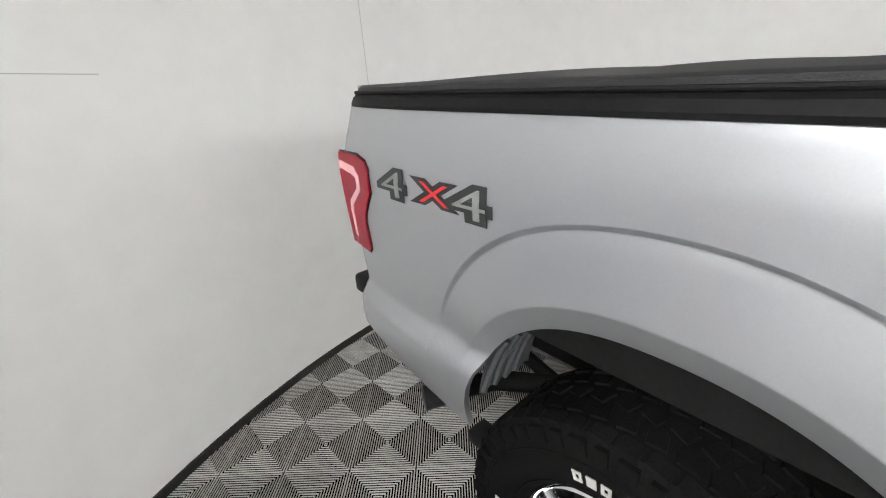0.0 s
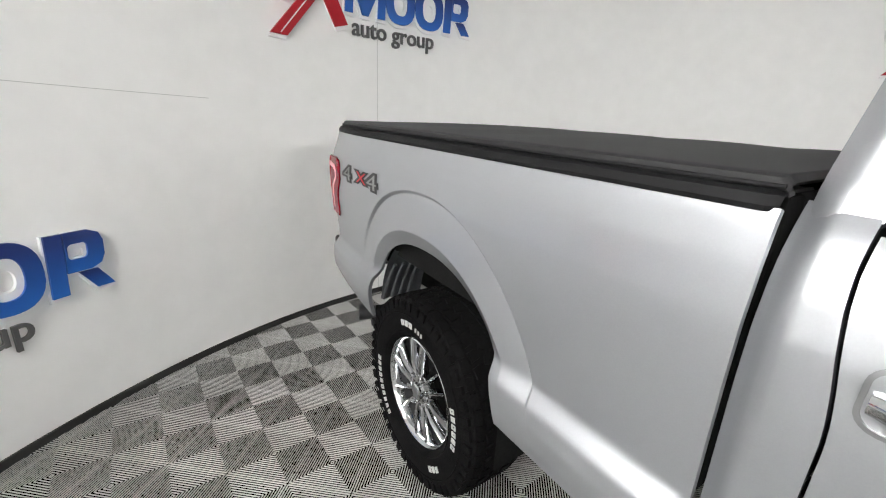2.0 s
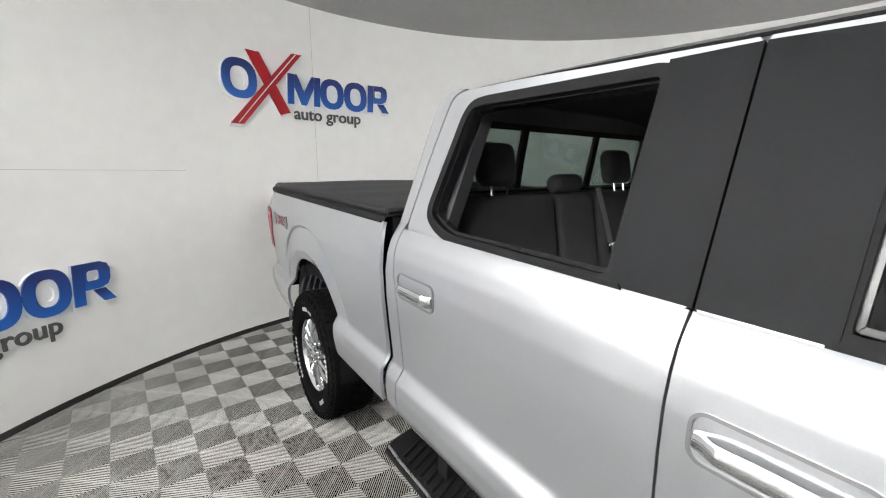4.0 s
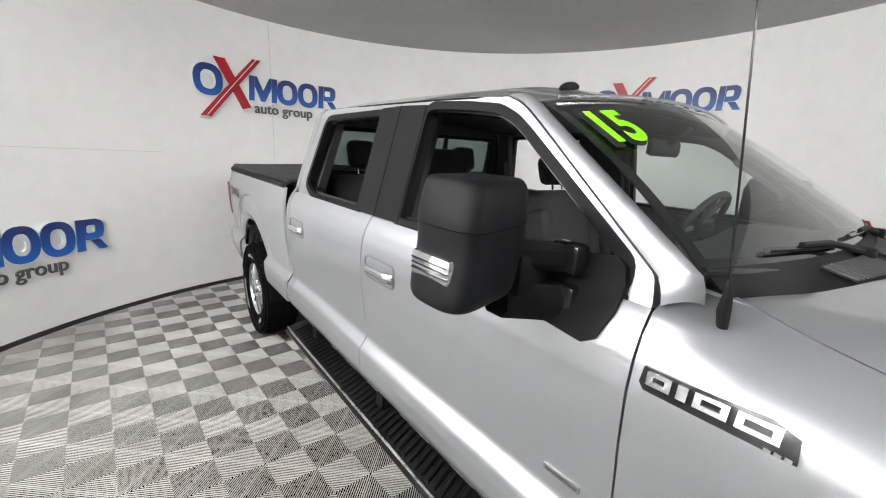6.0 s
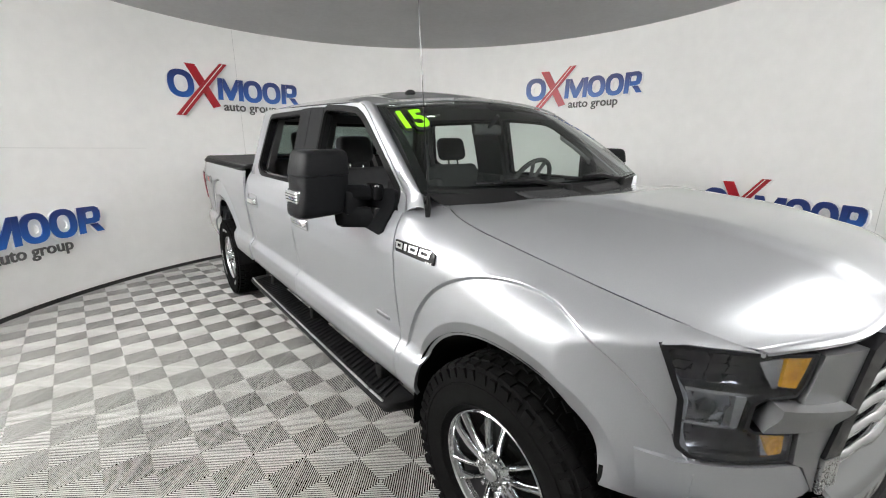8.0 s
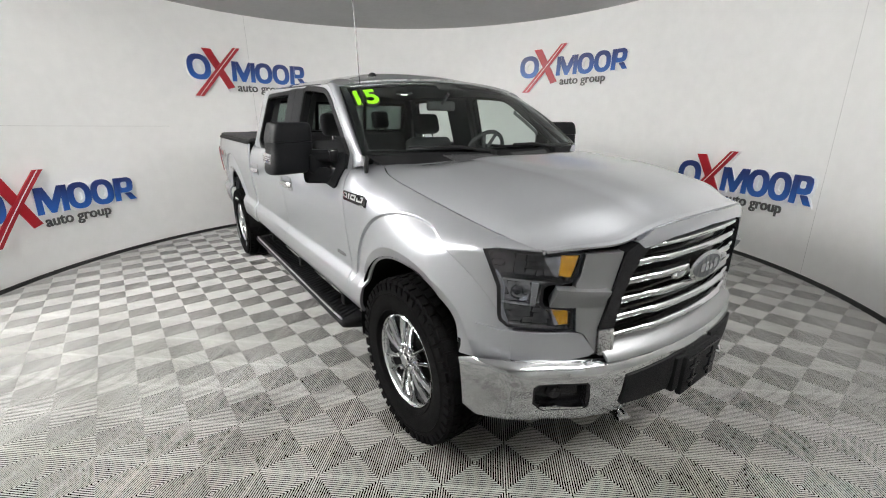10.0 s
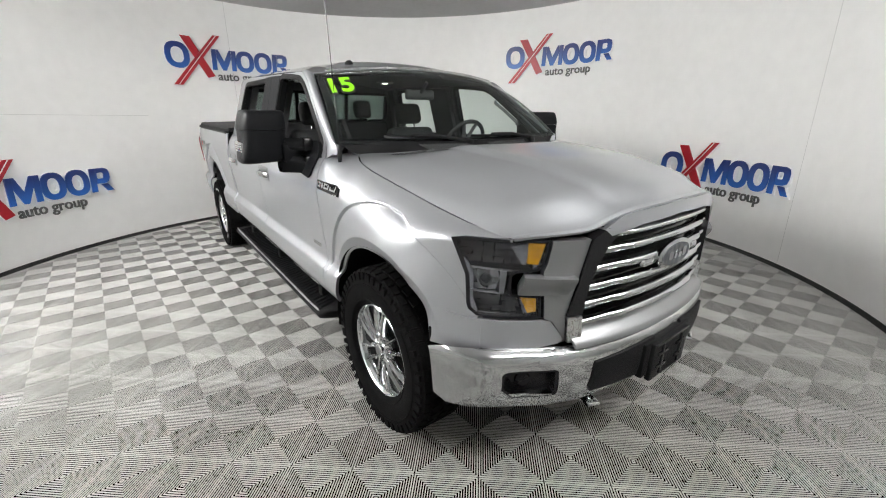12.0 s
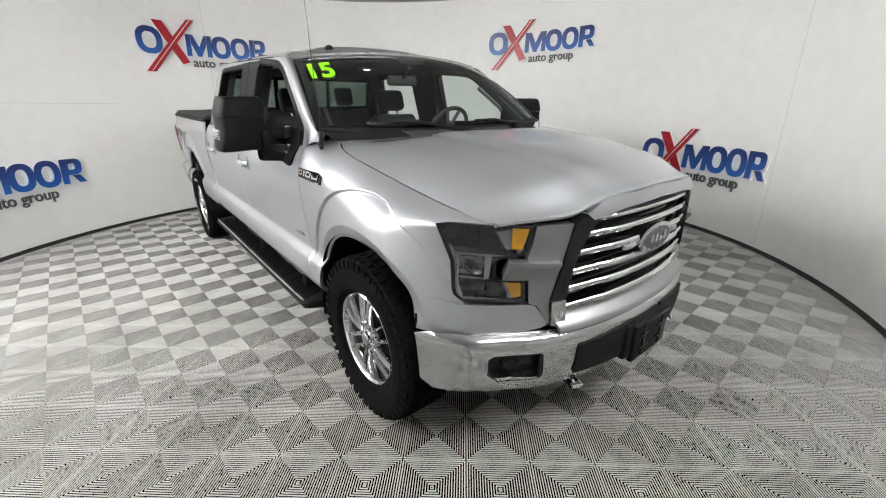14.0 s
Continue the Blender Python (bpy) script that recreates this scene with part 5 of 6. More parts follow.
for mirror in SIDES:
    rim_us = [2 * math.pi * k / 40 for k in range(41)]
    bm = sheet(mirror_head, rim_us, [0.0, 0.006, 0.02, 0.04, 0.07, 0.11, 0.16, 0.25, 0.35, 0.45, 0.55, 0.625])
    bmesh.ops.remove_doubles(bm, verts=bm.verts[:], dist=0.0004)
    bmesh.ops.holes_fill(bm, edges=[e for e in bm.edges if len(e.link_faces) == 1], sides=60)
    bmesh.ops.recalc_face_normals(bm, faces=bm.faces[:])
    head = part("door_mirror", bm, MIRROR_BLACK, truck, "large black towing mirror with a bright marker lamp", mirror=mirror, sharp=50)
    bm = sheet(lambda u, v: mirror_head(u, v) + Vector(((mirror_head(u, v).x + 1.161) * 0.02, (mirror_head(u, v).y - 0.955) * 0.02, 0)), rim_us, [0.635, 0.70, 0.77, 0.83, 0.88, 0.92, 0.95, 0.975, 0.992, 1.0])
    bmesh.ops.remove_doubles(bm, verts=bm.verts[:], dist=0.0004)
    bmesh.ops.holes_fill(bm, edges=[e for e in bm.edges if len(e.link_faces) == 1], sides=60)
    bmesh.ops.recalc_face_normals(bm, faces=bm.faces[:])
    part("cap", bm, MIRROR_BLACK, head, "smooth black mirror cap", mirror=mirror, sharp=50)
    glass_face = [(-1.250, 1.30), (-1.060, 1.30), (-1.050, 1.345), (-1.050, 1.50), (-1.070, 1.53), (-1.190, 1.53), (-1.210, 1.50), (-1.255, 1.37)]
    part("mirror_glass", plate(glass_face, lambda x, z: (x, 1.048 + (x + 1.161) * 0.28, z), 0.004, (0, 1, 0), (), None), CHROME, head, mirror=mirror)
    bm = rbox(bmesh.new(), -1.301, -1.237, 0.845, 0.985, 1.346, 1.406, 0.012, 2)
    lamp = part("marker_lamp", bm, CHROME, head, "bright marker lamp in the mirror's side", mirror=mirror)
    for z in (1.364, 1.376, 1.388):
        part("lamp_rib", rbox(bmesh.new(), -1.3025, -1.245, 0.850, 0.978, z - 0.0015, z + 0.0015, 0), GLOSS_BLACK, lamp, mirror=mirror)
    for z, tall, deep in ((1.386, 0.033, 0.040), (1.272, 0.046, 0.044)):
        rows, bm = [], bmesh.new()
        for x, y in ((-0.940, 0.800), (-0.985, 0.825), (-1.03, 0.868), (-1.09, 0.915)):
            rows.append([bm.verts.new((x, y + a * deep, z + b * tall)) for a, b in ((-1, 0.5), (-0.6, 1), (0.6, 1), (1, 0.5), (1, -0.5), (0.6, -1), (-0.6, -1), (-1, -0.5))])
        for p, q in zip(rows, rows[1:]):
            for i in range(8):
                bm.faces.new((p[i], q[i], q[(i + 1) % 8], p[(i + 1) % 8]))
        bmesh.ops.recalc_face_normals(bm, faces=bm.faces[:])
        part("arm", bm, MIRROR_BLACK, head, mirror=mirror, sharp=30)
        part("arm_joint", rbox(bmesh.new(), -0.99, -0.935, 0.765, 0.85, z - tall - 0.004, z + tall + 0.004, 0.012, 2), GLOSS_BLACK, head, mirror=mirror)
    part("arm_bracket", rbox(bmesh.new(), -1.085, -0.945, 0.845, 0.925, 1.285, 1.392, 0.014, 2), MIRROR_BLACK, head, mirror=mirror)
    sail = [(0.690, 1.230), (0.668, 1.290), (0.664, 1.352), (0.676, 1.393), (0.700, 1.410), (0.81, 1.400), (0.97, 1.375), (1.02, 1.340), (1.01, 1.280), (0.90, 1.232), (0.72, 1.212)]
    part("mirror_mount", plate(sail, lambda y, z: (-(FLANK(min(z, 1.325)) + 0.012 - 0.25 * max(0.0, z - 1.325)), y, z), 0.03, (-1, 0, 0), (), 0.04, 0.03), MIRROR_BLACK, head, "black mirror mount on the door", mirror=mirror, sharp=60)

# running boards with slanted treads and a bright edge
for mirror in SIDES:
    bm = bmesh.new()
    shape = [(-0.895, 0.420), (-1.022, 0.420), (-1.046, 0.412), (-1.052, 0.396), (-1.040, 0.372), (-0.94, 0.357), (-0.895, 0.366)]
    rows = []
    for k, y in enumerate([0.585, 0.60, 0.64, 2.86, 2.90, 2.915]):
        t = (0.55, 0.85, 1.0, 1.0, 0.85, 0.55)[k]
        rows.append([bm.verts.new((-0.895 + (x + 0.895) * t, y + (x + 0.895) * (-0.12 if k < 3 else 0.12) * (1 if k in (0, 1, 4, 5) else 0), 0.39 + (z - 0.39) * (0.6 + 0.4 * t))) for x, z in shape])
    for p, q in zip(rows, rows[1:]):
        for i in range(7):
            bm.faces.new((p[i], q[i], q[(i + 1) % 7], p[(i + 1) % 7]))
    bm.faces.new(rows[0])
    bm.faces.new(rows[-1][::-1])
    bmesh.ops.recalc_face_normals(bm, faces=bm.faces[:])
    board = part("running_board", bm, BLACK, truck, "black running board with slanted treads and a bright edge", mirror=mirror, sharp=50)
    part("edge_strip", tube([(-1.036, 0.66, 0.420), (-1.040, 0.79, 0.420), (-1.040, 2.76, 0.420), (-1.034, 2.86, 0.420)], 0.006, 8), BRUSHED, board, mirror=mirror)
    first_tread = None
    for k in range(52):
        y = 0.70 + k * 0.0410
        if first_tread is None:
            first_tread = part("tread", rbox(bmesh.new(), -0.065, 0.065, -0.0075, 0.0075, 0, 0.009, 0.003, 1, Matrix.Rotation(radians(24 if not mirror else -24), 4, "Z")), BLACK, board)
            first_tread.location = (-0.964 if not mirror else 0.964, y, 0.419)
        else:
            tread = new("tread", first_tread.data)
            tread.location = (-0.964 if not mirror else 0.964, y, 0.419)
            tread.parent = board
    for y in (0.85, 1.75, 2.60):
        part("bracket", rbox(bmesh.new(), -0.95, -0.60, y - 0.03, y + 0.03, 0.36, 0.49, 0.008), DARK, board, mirror=mirror)

# cargo box: rail caps, soft cover, tailgate, tail lamps, rear bumper
PULL = lambda y: 0.045 * max(0.0, (y - 4.55) / 0.40) ** 2.2
for mirror in SIDES:
    cap = [(0.986, 1.333), (0.989, 1.342), (0.980, 1.358), (0.962, 1.366), (0.86, 1.366), (0.86, 1.32)]
    rows_y = [2.997] + steps(3.012, 4.945, 24) + [4.965]
    bm = sheet(lambda y, k: Vector((-(cap[int(k)][0] - (PULL(y) if k < 4 else 0) - (0.012 if y < 3.0 or y > 4.96 else 0)), y, cap[int(k)][1])), rows_y, range(6))
    part("rail_cap", thicken(bm, 0.006, (-1, 0, 0.6)), BLACK, truck, "black plastic bed rail cap", mirror=mirror, sharp=35)
    part("box_inner", rbox(bmesh.new(), -0.90, -0.84, 3.01, 4.94, 0.82, 1.335, 0.01), DARK, truck, mirror=mirror)
cover_shape = [(-0.957, 1.367), (-0.963, 1.375), (-0.958, 1.384), (-0.944, 1.389), (-0.92, 1.390)]
line = cover_shape + [(x, 1.390 + 0.020 * (1 - (x / 0.92) ** 2)) for x in steps(-0.80, 0.80, 10)] + [(-x, z) for x, z in cover_shape[::-1]]


def cover_at(y, k):
    x, z = line[int(k)]
    end = 0.012 if y > 4.95 or y < 3.004 else 0.0
    sag = -0.007 * (0.5 + 0.5 * math.cos(2 * math.pi * (y - 2.95) / 0.49)) * smooth_step(0.92, 0.7, abs(x))
    return Vector((x - math.copysign(PULL(y) * min(1.0, abs(x) / 0.9), x), y, z + sag - end))


bm = sheet(cover_at, [2.995, 3.008] + steps(3.025, 4.945, 60) + [4.965, 4.98], range(len(line)))
tonneau = part("tonneau_cover", thicken(bm, 0.010, (0, 0, 1)), VINYL, truck, "black vinyl soft cover over the cargo box", sharp=40)
for mirror in SIDES:
    part("cover_rail", tube([(-0.962 + PULL(y), y, 1.370) for y in steps(3.0, 4.97, 20)], 0.005, 8), BLACK, tonneau, mirror=mirror)
    part("cover_catch", rbox(bmesh.new(), -0.895, -0.865, 4.965, 4.990, 1.368, 1.390, 0.005), BRUSHED, tonneau, mirror=mirror)
part("cover_label", plate(rounded(-0.62, -0.45, 2.99, 3.025, 0.005, 2), lambda x, y: (x, y, 1.3985), 0.001, (0, 0, 1), (), None), SIGN_WHITE, tonneau)
part("tailgate", rbox(bmesh.new(), -0.80, 0.80, 4.96, 5.040, 0.78, 1.355, 0.025, 3), SILVER, truck)
part("box_front", rbox(bmesh.new(), -0.93, 0.93, 3.000, 3.020, 0.74, 1.355, 0.008), DARK, truck)

TAIL = [(5.015, 1.201), (4.884, 1.205), (4.832, 1.192), (4.816, 1.170), (4.816, 1.103), (4.832, 1.082), (4.870, 1.029), (4.884, 0.997), (4.884, 0.905), (4.899, 0.890), (5.015, 0.896)]
for mirror in SIDES:
    tail_at = lambda d: (lambda y, z: (-(box_wide(min(y, 4.985), z) + d), y, z))
    tail = part("tail_light", plate(TAIL, tail_at(0.007), 0.03, (-1, 0.3, 0), (), 0.02, 0.03), RED_LENS, truck, "red tail light with a pale inner band", mirror=mirror, sharp=45)
    band_poly = [(5.013, 1.176), (4.901, 1.169), (4.871, 1.146), (4.871, 1.109), (4.882, 1.094), (4.948, 1.041), (4.958, 1.015), (4.965, 0.928), (4.980, 0.928), (4.976, 1.024), (4.965, 1.054), (4.898, 1.103), (4.892, 1.118), (4.893, 1.137), (4.924, 1.146), (5.013, 1.152)]
    part("pale_band", plate(band_poly, tail_at(0.009), 0.006, (-1, 0.3, 0), (), 0.02, 0.03), PALE_LENS, tail, mirror=mirror)
    part("lamp_gap", plate(inset_poly(TAIL, -0.005), tail_at(0.0015), 0.02, (-1, 0.3, 0), (), 0.02, 0.03), GLOSS_BLACK, tail, mirror=mirror)
    part("corner_post", rbox(bmesh.new(), -0.885, -0.80, 4.95, 5.030, 0.70, 1.335, 0.02, 3), SILVER, truck, mirror=mirror)
bm = bmesh.new()
rows = []
for x in steps(-0.84, 0.84, 24):
    k = abs(x) / 0.84
    y0 = 5.20 - 0.10 * k ** 4
    rows.append([bm.verts.new((x, y, z)) for y, z in ((4.99, 0.72), (y0 - 0.02, 0.72), (y0, 0.70), (y0 + 0.005, 0.60), (y0 - 0.04, 0.52), (4.99, 0.52))])
for p, q in zip(rows, rows[1:]):
    for i in range(6):
        bm.faces.new((p[i], q[i], q[(i + 1) % 6], p[(i + 1) % 6]))
bm.faces.new(rows[0])
bm.faces.new(rows[-1][::-1])
bmesh.ops.recalc_face_normals(bm, faces=bm.faces[:])
rear_bumper = part("rear_bumper", bm, CHROME, truck, "chrome rear step bumper with black corners")
for mirror in SIDES:
    part("bumper_corner", rbox(bmesh.new(), -0.905, -0.82, 5.05, 5.17, 0.62, 0.70, 0.02, 3), BLACK, rear_bumper, mirror=mirror)

# aerial mast, roof pod
mast_foot = Vector((-0.898, 0.490, 1.348))
mast = part("aerial", tube([mast_foot + Vector((0, 0, 0.03)), mast_foot + Vector((0.008, 0.095, 0.95))], [0.0024, 0.0014], 6), GLOSS_BLACK, truck, "thin black whip aerial on the wing")
part("aerial_foot", tube([mast_foot + Vector((-0.006, -0.004, -0.035)), mast_foot + Vector((-0.004, 0, 0.0)), mast_foot + Vector((0, 0, 0.03)), mast_foot + Vector((0.001, 0.002, 0.06))], [0.010, 0.013, 0.009, 0.004], 10), BLACK, mast)
bm = bmesh.new()
bmesh.ops.create_uvsphere(bm, u_segments=20, v_segments=10, radius=1)
for v in bm.verts:
    v.co = Vector((-0.47 + v.co.x * 0.024, 1.235 + v.co.y * 0.042, 1.868 + max(v.co.z, -0.2) * 0.022))
part("roof_pod", bm, BLACK, truck, "small black aerial pod on the roof")

# badges: plain bright blocks on a dark plate
for mirror in SIDES:
    wing_at = lambda d: (lambda y, z: (-(wing_wide(y, z) + d), y, z))
    plate_poly = [(0.572, 1.221), (0.365, 1.219), (0.325, 1.206), (0.321, 1.168), (0.565, 1.174), (0.576, 1.187)]
    badge = part("wing_badge", plate(plate_poly, wing_at(0.010), 0.010, (-1, 0, 0.2), (), 0.02), GLOSS_BLACK, truck, "dark badge with bright blocks on the front wing", mirror=mirror)
    for y0, y1 in ((0.562, 0.516), (0.505, 0.487), (0.476, 0.421), (0.410, 0.347)):
        low = lambda y: 1.185 + (y - 0.297) * 0.015
        high = lambda y: 1.212 + (y - 0.297) * 0.015
        poly = [(y0, low(y0)), (y0, high(y0)), (y1, high(y1)), (y1, low(y1))]
        hole = [[(y0 - 0.012, low(y0) + 0.008), (y0 - 0.012, high(y0) - 0.007), (y1 + 0.012, high(y1) - 0.007), (y1 + 0.012, low(y1) + 0.008)]] if y0 - y1 > 0.04 else []
        part("badge_block", plate(poly, wing_at(0.014), 0.006, (-1, 0, 0.2), hole, None), CHROME, badge, mirror=mirror)
    for k in range(3):
        part("badge_dash", plate([(0.365 - k * 0.014, 1.169), (0.365 - k * 0.014, 1.176), (0.355 - k * 0.014, 1.175), (0.355 - k * 0.014, 1.168)], wing_at(0.013), 0.004, (-1, 0, 0.2), (), None), CHROME, badge, mirror=mirror)
    small = part("door_badge", plate(rounded(0.680, 0.792, 0.806, 0.826, 0.006, 3), on_flank(0.006), 0.006, (-1, 0, 0), (), 0.03), SILVER_DULL, front_door[int(mirror)], "small bright badge low on the door", mirror=mirror)
    part("badge_line", plate(rounded(0.687, 0.785, 0.812, 0.820, 0.003, 2), on_flank(0.0075), 0.003, (-1, 0, 0), (), 0.03), LINER, small, mirror=mirror)

# four-wheel-drive decal on the cargo box
DECAL = [("4", 0.0, 0.150, DECAL_GREY), ("x", 0.168, 0.135, DECAL_RED), ("4", 0.284, 0.150, DECAL_GREY)]
for mirror in SIDES:
    def decal_at(x0, size, d, mirror=mirror):
        def at(x, y, h):
            u = x0 + x * (1.28 if size > 0.14 else 0.92)
            yy = 4.742 - u if not mirror else 4.310 + u
            zz = 1.118 + (y * 0.57 if size > 0.14 else y * 0.43 + 0.010)
            wx = box_wide(yy, zz) + d + h * 0.3
            return (-wx if not mirror else wx, yy, zz)
        return at
    for letter, x0, size, mat in DECAL:
        back = text(letter if letter != "x" else "X", 0.17, 0.004, decal_at(x0 - 0.004, size, 0.0022), DECAL_DARK, "decal_edge", truck, 0.017, "dark edge of the 4x4 decal")
        text(letter if letter != "x" else "X", 0.17, 0.004, decal_at(x0, size, 0.0040), mat, "decal", truck, -0.001, "grey and red 4x4 decal")

# lime year figures on the windscreen
def figures(u0, lift):
    def at(x, y, h):
        return screen((u0 + x * 1.05) / 0.80, 0.588 + (y * 1.38 + 0.10 * x) / 0.72, lift + h * 0.3)
    return at


text("15", 0.165, 0.003, figures(-0.778, 0.006), DECAL_DARK, "sticker_edge", windshield, 0.009, "black edge of the year sticker")
text("15", 0.165, 0.003, figures(-0.782, 0.0185), LIME, "year_sticker", windshield, 0.005, "lime green figures 15 on the windscreen")

# ---------------------------------------------------------------- the pickup: cabin


def cushion(bm, x0, x1, y0, y1, z0, z1, r, m=None):
    rbox(bm, x0, x1, y0, y1, z0, z1, r, 4, m)


def seat(x):
    base = part("front_seat", rbox(bmesh.new(), x - 0.25, x + 0.25, 1.28, 1.78, 0.70, 0.87, 0.06, 3), SEAT, truck, "dark grey cloth front seat")
    lean = Matrix.Translation((0, 1.75, 0.82)) @ Matrix.Rotation(radians(-17), 4, "X")
    bm = bmesh.new()
    cushion(bm, x - 0.24, x + 0.24, -0.06, 0.10, 0.0, 0.62, 0.055, lean)
    for s in (-1, 1):
        cushion(bm, x + s * 0.235 - 0.05, x + s * 0.235 + 0.05, -0.09, 0.09, 0.06, 0.50, 0.045, lean)
    part("backrest", bm, SEAT, base, sharp=60)
    rest = part("headrest", rbox(bmesh.new(), x - 0.135, x + 0.135, -0.055, 0.055, 0.655, 0.845, 0.05, 4, lean), SEAT, base, sharp=60)
    for s in (-0.05, 0.05):
        part("post", tube([lean @ Vector((x + s, 0, 0.58)), lean @ Vector((x + s, 0, 0.68))], 0.007, 8), CHROME, rest)
    return base


for x in (-0.46, 0.46):
    seat(x)
bench = part("rear_bench", rbox(bmesh.new(), -0.74, 0.74, 2.17, 2.74, 0.74, 0.94, 0.06, 3), SEAT, truck, "dark grey cloth rear bench with three headrests")
lean = Matrix.Translation((-0.02, 2.745, 0.915)) @ Matrix.Rotation(radians(-12), 4, "X")
for x0, x1 in ((-0.73, -0.155), (-0.150, 0.150), (0.155, 0.73)):
    part("backrest", rbox(bmesh.new(), x0, x1, -0.06, 0.07, 0.0, 0.535, 0.04, 4, lean), SEAT, bench, sharp=60)
for x, w, z0, z1 in ((-0.47, 0.100, 0.575, 0.765), (0.45, 0.100, 0.575, 0.765), (-0.01, 0.105, 0.535, 0.630)):
    rest = part("headrest", rbox(bmesh.new(), x - w, x + w, -0.05, 0.05, z0, z1, 0.045, 4, lean), SEAT, bench, sharp=60)
    for s in (-0.045, 0.045):
        part("post", tube([lean @ Vector((x + s, -0.01, z0 - 0.05)), lean @ Vector((x + s, -0.01, z0 + 0.02))], 0.008, 8), CHROME, rest)
strap = lambda pts, w: sheet(lambda k, s: lean @ Vector((pts[int(k)][0] + s * w, -0.066 - pts[int(k)][2], pts[int(k)][1])), range(len(pts)), (-1, 1))
part("seat_belt", strap([(0.17, 0.55, 0.0), (0.22, 0.35, 0.0), (0.27, 0.10, 0.0)], 0.022), BELT, bench)
part("belt_buckle", rbox(bmesh.new(), 0.20, 0.26, -0.085, -0.065, 0.20, 0.26, 0.008, 2, lean), CHROME, bench)
belt = sheet(lambda k, e: Vector((0.76 - 0.03 * k, 2.72 - 0.07 * k + e * 0.022, 1.59 - 0.27 * k)), range(4), (-1, 1))
part("side_belt", belt, BELT, truck)

# roof lining, pillars, dashboard, wheel, console
bm = sheet(lambda u, v: Vector((u * (ROOF_W(1.14 + 1.62 * v) - 0.01), 1.10 + 1.82 * v, ROOF_Z(1.14 + 1.62 * v) - 0.035 - 0.02 * smooth_step(0.9, 1.0, v) + 0.045 * (1 - u * u))), steps(-1, 1, 12), steps(0, 1, 12))
part("roof_lining", bm, TRIM, truck, "dark roof lining")
lamp = part("dome_lamp", rbox(bmesh.new(), 0.10, 0.22, 1.82, 1.92, 1.794, 1.812, 0.01), TRIM_GREY, truck, "small lit dome lamp")
part("lamp_lens", rbox(bmesh.new(), 0.135, 0.185, 1.85, 1.885, 1.789, 1.796, 0.004), DOME_GLOW, lamp)
for mirror in SIDES:
    part("centre_pillar", rbox(bmesh.new(), -0.86, -0.79, 1.68, 2.00, 0.58, 1.325, 0.02), TRIM, truck, mirror=mirror)
    bm = plate([(1.68, 1.31), (1.68, 1.78), (1.99, 1.785), (1.99, 1.31)], green(0.06), 0.05, (-1, 0, 0.3), (), None)
    part("pillar_lining", bm, TRIM, truck, mirror=mirror)
    bm = plate([(2.72, 1.32), (2.66, 1.785), (2.77, 1.79), (2.87, 1.32)], green(0.06), 0.05, (-1, 0, 0.3), (), None)
    part("pillar_lining", bm, TRIM, truck, mirror=mirror)
    part("grab_handle", tube([(-0.79, 0.84, 1.475), (-0.765, 0.82, 1.49), (-0.735, 0.94, 1.58), (-0.72, 1.03, 1.635), (-0.745, 1.05, 1.645)], 0.013, 8), TRIM_GREY, truck, mirror=mirror)
    part("arm_rest", rbox(bmesh.new(), -0.85, -0.77, 0.97, 1.62, 1.02, 1.10, 0.025, 3), TRIM_GREY, front_door[int(mirror)], mirror=mirror)
    part("arm_rest", rbox(bmesh.new(), -0.85, -0.77, 1.98, 2.66, 1.04, 1.12, 0.025, 3), TRIM_GREY, rear_door[int(mirror)], mirror=mirror)
    part("lining_panel", rbox(bmesh.new(), -0.84, -0.815, 1.95, 2.74, 1.13, 1.285, 0.012, 2), TRIM_GREY, rear_door[int(mirror)], mirror=mirror)


def dash(u, v):
    lo = screen(u * 0.95, 0.02) - Vector((0, 0, 0.025))
    pts = [lo, Vector((u * 0.80, 0.70, 1.340)), Vector((u * 0.80, 0.82, 1.345)), Vector((u * 0.80, 0.90, 1.315)), Vector((u * 0.80, 0.92, 1.14)), Vector((u * 0.80, 0.88, 0.90)), Vector((u * 0.80, 0.66, 0.75))]
    hump = 0.035 * math.exp(-(((u * 0.8 - 0.40) / 0.16) ** 2)) if 0 < v < 5 else 0.0
    return pts[int(v)] + Vector((0, 0, hump))


dashboard = part("dashboard", sheet(dash, steps(-1, 1, 24), range(7)), TRIM, truck, "dark dashboard with a hooded dial cluster", sharp=50)
part("centre_stack", rbox(bmesh.new(), -0.16, 0.16, 0.88, 0.96, 0.90, 1.28, 0.03, 3), TRIM_GREY, dashboard)
turn = Matrix.Translation((0.40, 1.04, 1.325)) @ Matrix.Rotation(radians(-64), 4, "X")
ring = [turn @ Vector((0.188 * math.cos(a), 0.188 * math.sin(a), 0)) for a in [2 * math.pi * k / 40 for k in range(40)]]
steer = part("steering_wheel", tube(ring, 0.016, 10, closed=True), TRIM, truck, "dark four-spoke steering wheel")
part("boss", rbox(bmesh.new(), -0.075, 0.075, -0.06, 0.06, -0.035, 0.0, 0.02, 3, turn), TRIM, steer)
for a in (0, 180, 250, 290):
    d = Vector((math.cos(radians(a)), math.sin(radians(a)), 0))
    part("spoke", tube([turn @ (d * 0.06), turn @ (d * 0.18)], 0.013, 8), TRIM_GREY, steer)
part("steering_column", tube([(0.40, 1.02, 1.30), (0.40, 0.84, 1.22)], 0.035, 10), TRIM, steer)
inner_mirror = part("rear_view_mirror", rbox(bmesh.new(), -0.125, 0.125, 1.06, 1.09, 1.645, 1.715, 0.02, 3), TRIM, truck, "dark inner mirror on the windscreen")
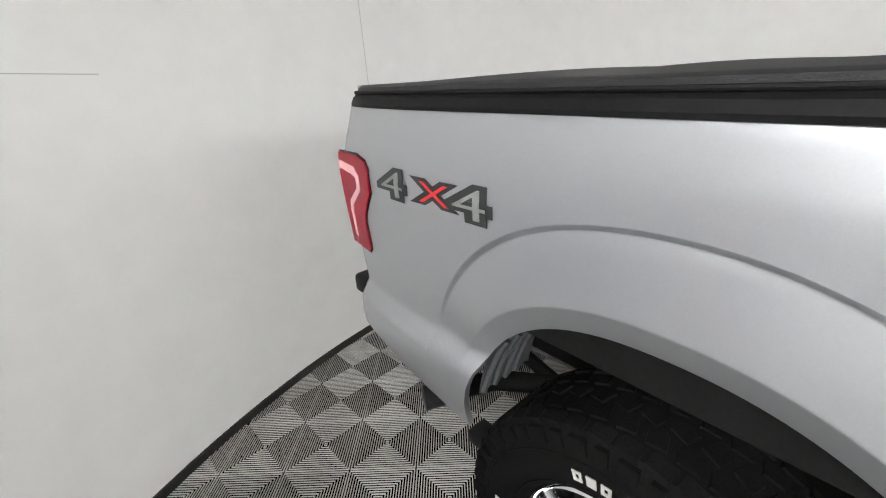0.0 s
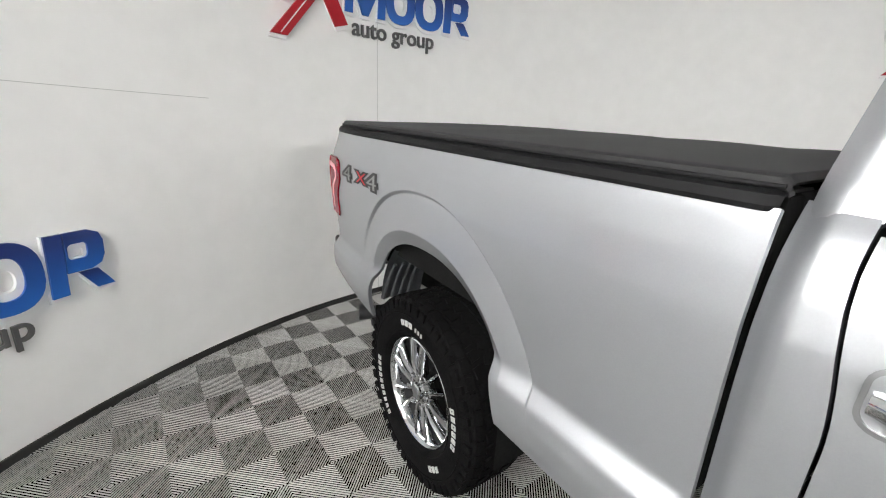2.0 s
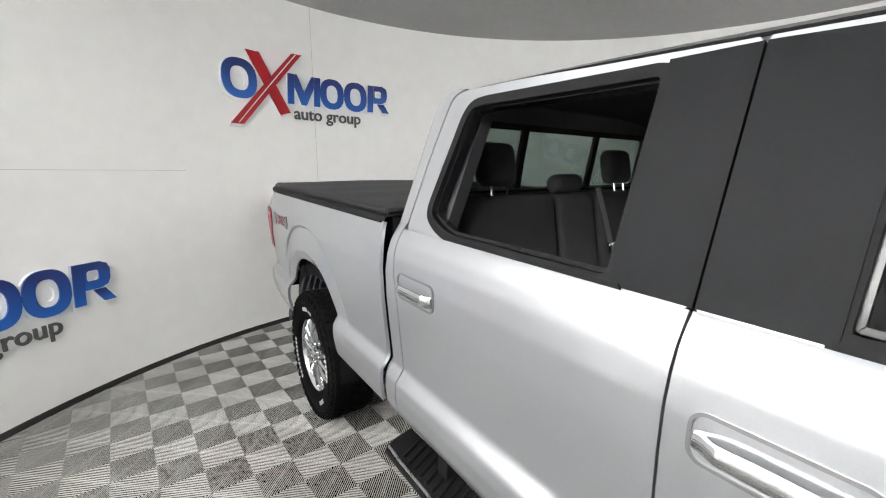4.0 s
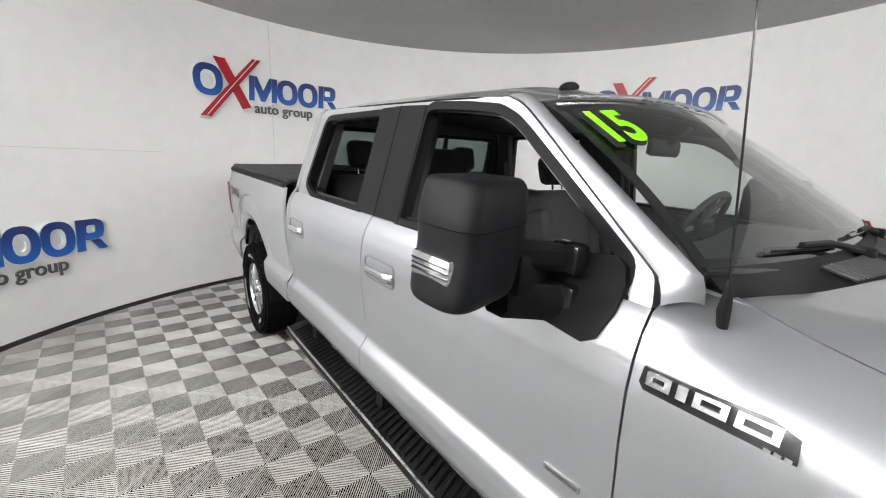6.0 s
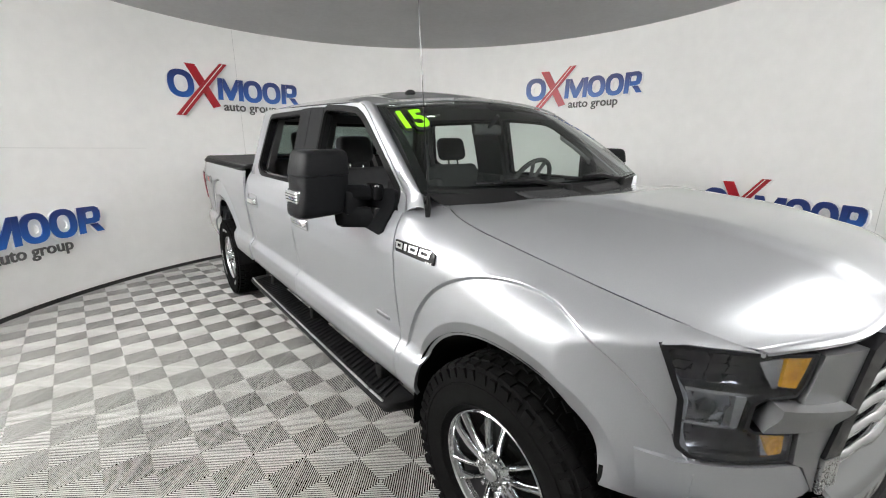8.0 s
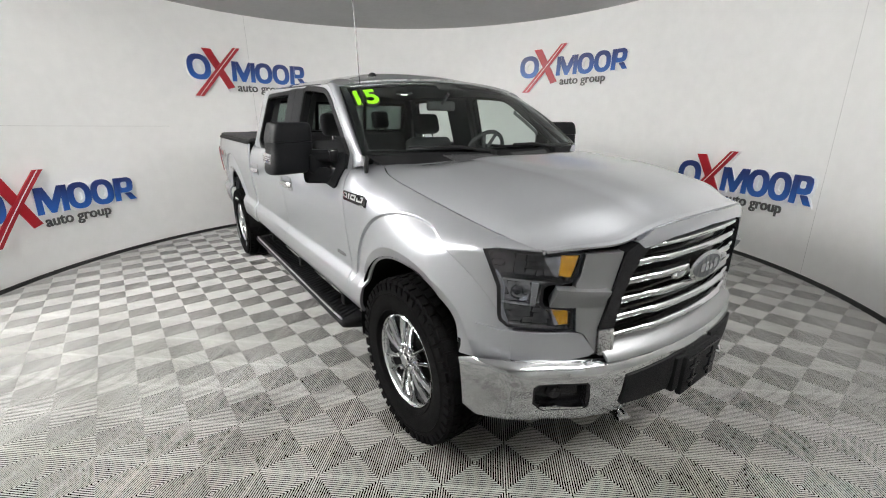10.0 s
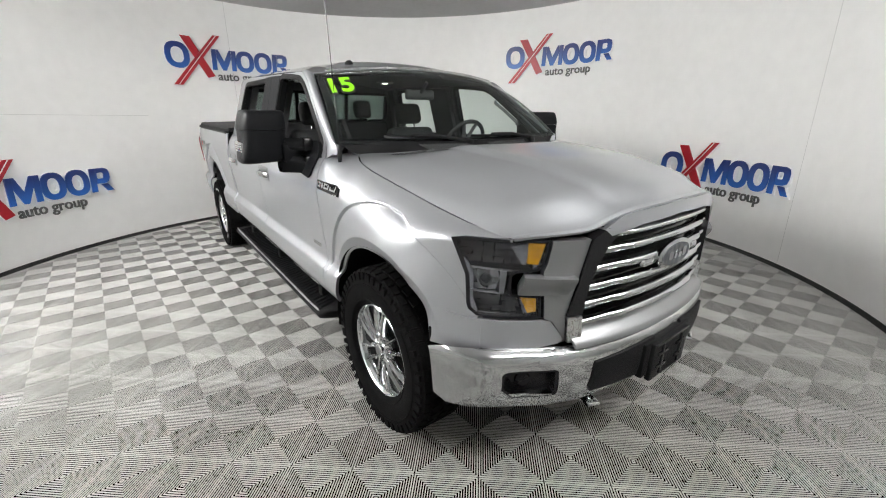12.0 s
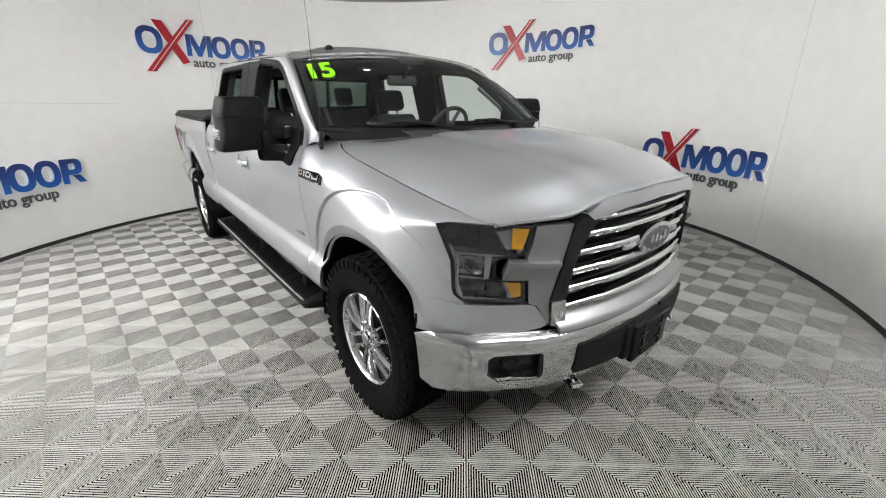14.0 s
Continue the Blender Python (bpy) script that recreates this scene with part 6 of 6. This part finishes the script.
part("mirror_stem", tube([(0, 1.06, 1.695), (0, 0.985, 1.76)], 0.012, 8), TRIM, inner_mirror)
part("mirror_face", rbox(bmesh.new(), -0.115, 0.115, 1.089, 1.0935, 1.653, 1.707, 0.002), CHROME, inner_mirror)
console = part("centre_console", rbox(bmesh.new(), -0.13, 0.13, 0.97, 1.72, 0.58, 1.04, 0.03, 3), TRIM_GREY, truck)
part("lid", rbox(bmesh.new(), -0.125, 0.125, 1.32, 1.72, 1.03, 1.08, 0.02, 3), TRIM, console)

# ---------------------------------------------------------------- ribbed floor tiles

TILE_SIZE, TILE_TURN, TILE_X, TILE_Y = 0.2845, radians(-42.03), -1.038, -0.180
RIBS = 13


def rib_tile():
    """One tile of nested square ribs: verts and faces."""
    vs, fs = [], []
    gap = TILE_SIZE / 2 / RIBS
    for i in range(RIBS):
        mid = gap * (i + 0.5)
        w = gap * 0.15 if i < RIBS - 1 else gap * 0.21
        for d, z in ((mid - w - 0.0002, -0.0036), (mid - w, 0.0), (mid + w, 0.0), (mid + w + 0.0002, -0.0036)):
            base = len(vs)
            vs += [(-d, -d, z), (d, -d, z), (d, d, z), (-d, d, z)]
        for k in range(3):
            a, b = len(vs) - 16 + 4 * k, len(vs) - 12 + 4 * k
            fs += [(a + j, b + j, b + (j + 1) % 4, a + (j + 1) % 4) for j in range(4)]
    return vs, fs


tile_verts, tile_faces = rib_tile()
tile_mesh = bpy.data.meshes.new("tile")
tile_mesh.from_pydata(tile_verts, [], tile_faces)
tile_mesh.materials.append(TILE)
places = []
c, s = math.cos(TILE_TURN), math.sin(TILE_TURN)
for i in range(-34, 35):
    for j in range(-34, 35):
        x, y = TILE_X + TILE_SIZE * (i * c - j * s), TILE_Y + TILE_SIZE * (i * s + j * c)
        if math.hypot(x - CX, y - CY) < RAD + 0.12 or (-5.75 < x < 2.7 and -5.35 < y < 3.6):
            away = math.hypot(x + 1.4, max(0.0, y - 4.0, -1.6 - y))
            places.append((away, x, y))
places.sort()
for _, x, y in places[:300]:
    ob = new("tile", tile_mesh)
    ob.matrix_world = pose(x, y, 0, 0, 0, math.degrees(TILE_TURN))
    ob.parent = floor
far = np.array(tile_verts)
turned = np.c_[far[:, 0] * c - far[:, 1] * s, far[:, 0] * s + far[:, 1] * c, far[:, 2]]
all_verts = np.concatenate([turned + (x, y, 0) for _, x, y in places[300:]])
all_faces = np.concatenate([np.array(tile_faces) + k * len(tile_verts) for k in range(len(places) - 300)])
far_mesh = bpy.data.meshes.new("far_tiles")
far_mesh.from_pydata(all_verts.tolist(), [], all_faces.tolist())
far_mesh.materials.append(TILE)
far_tiles = new("far_tiles", far_mesh)
far_tiles.parent = floor
tagged(far_tiles, "grey ribbed plastic floor tiles", kind="stuff")
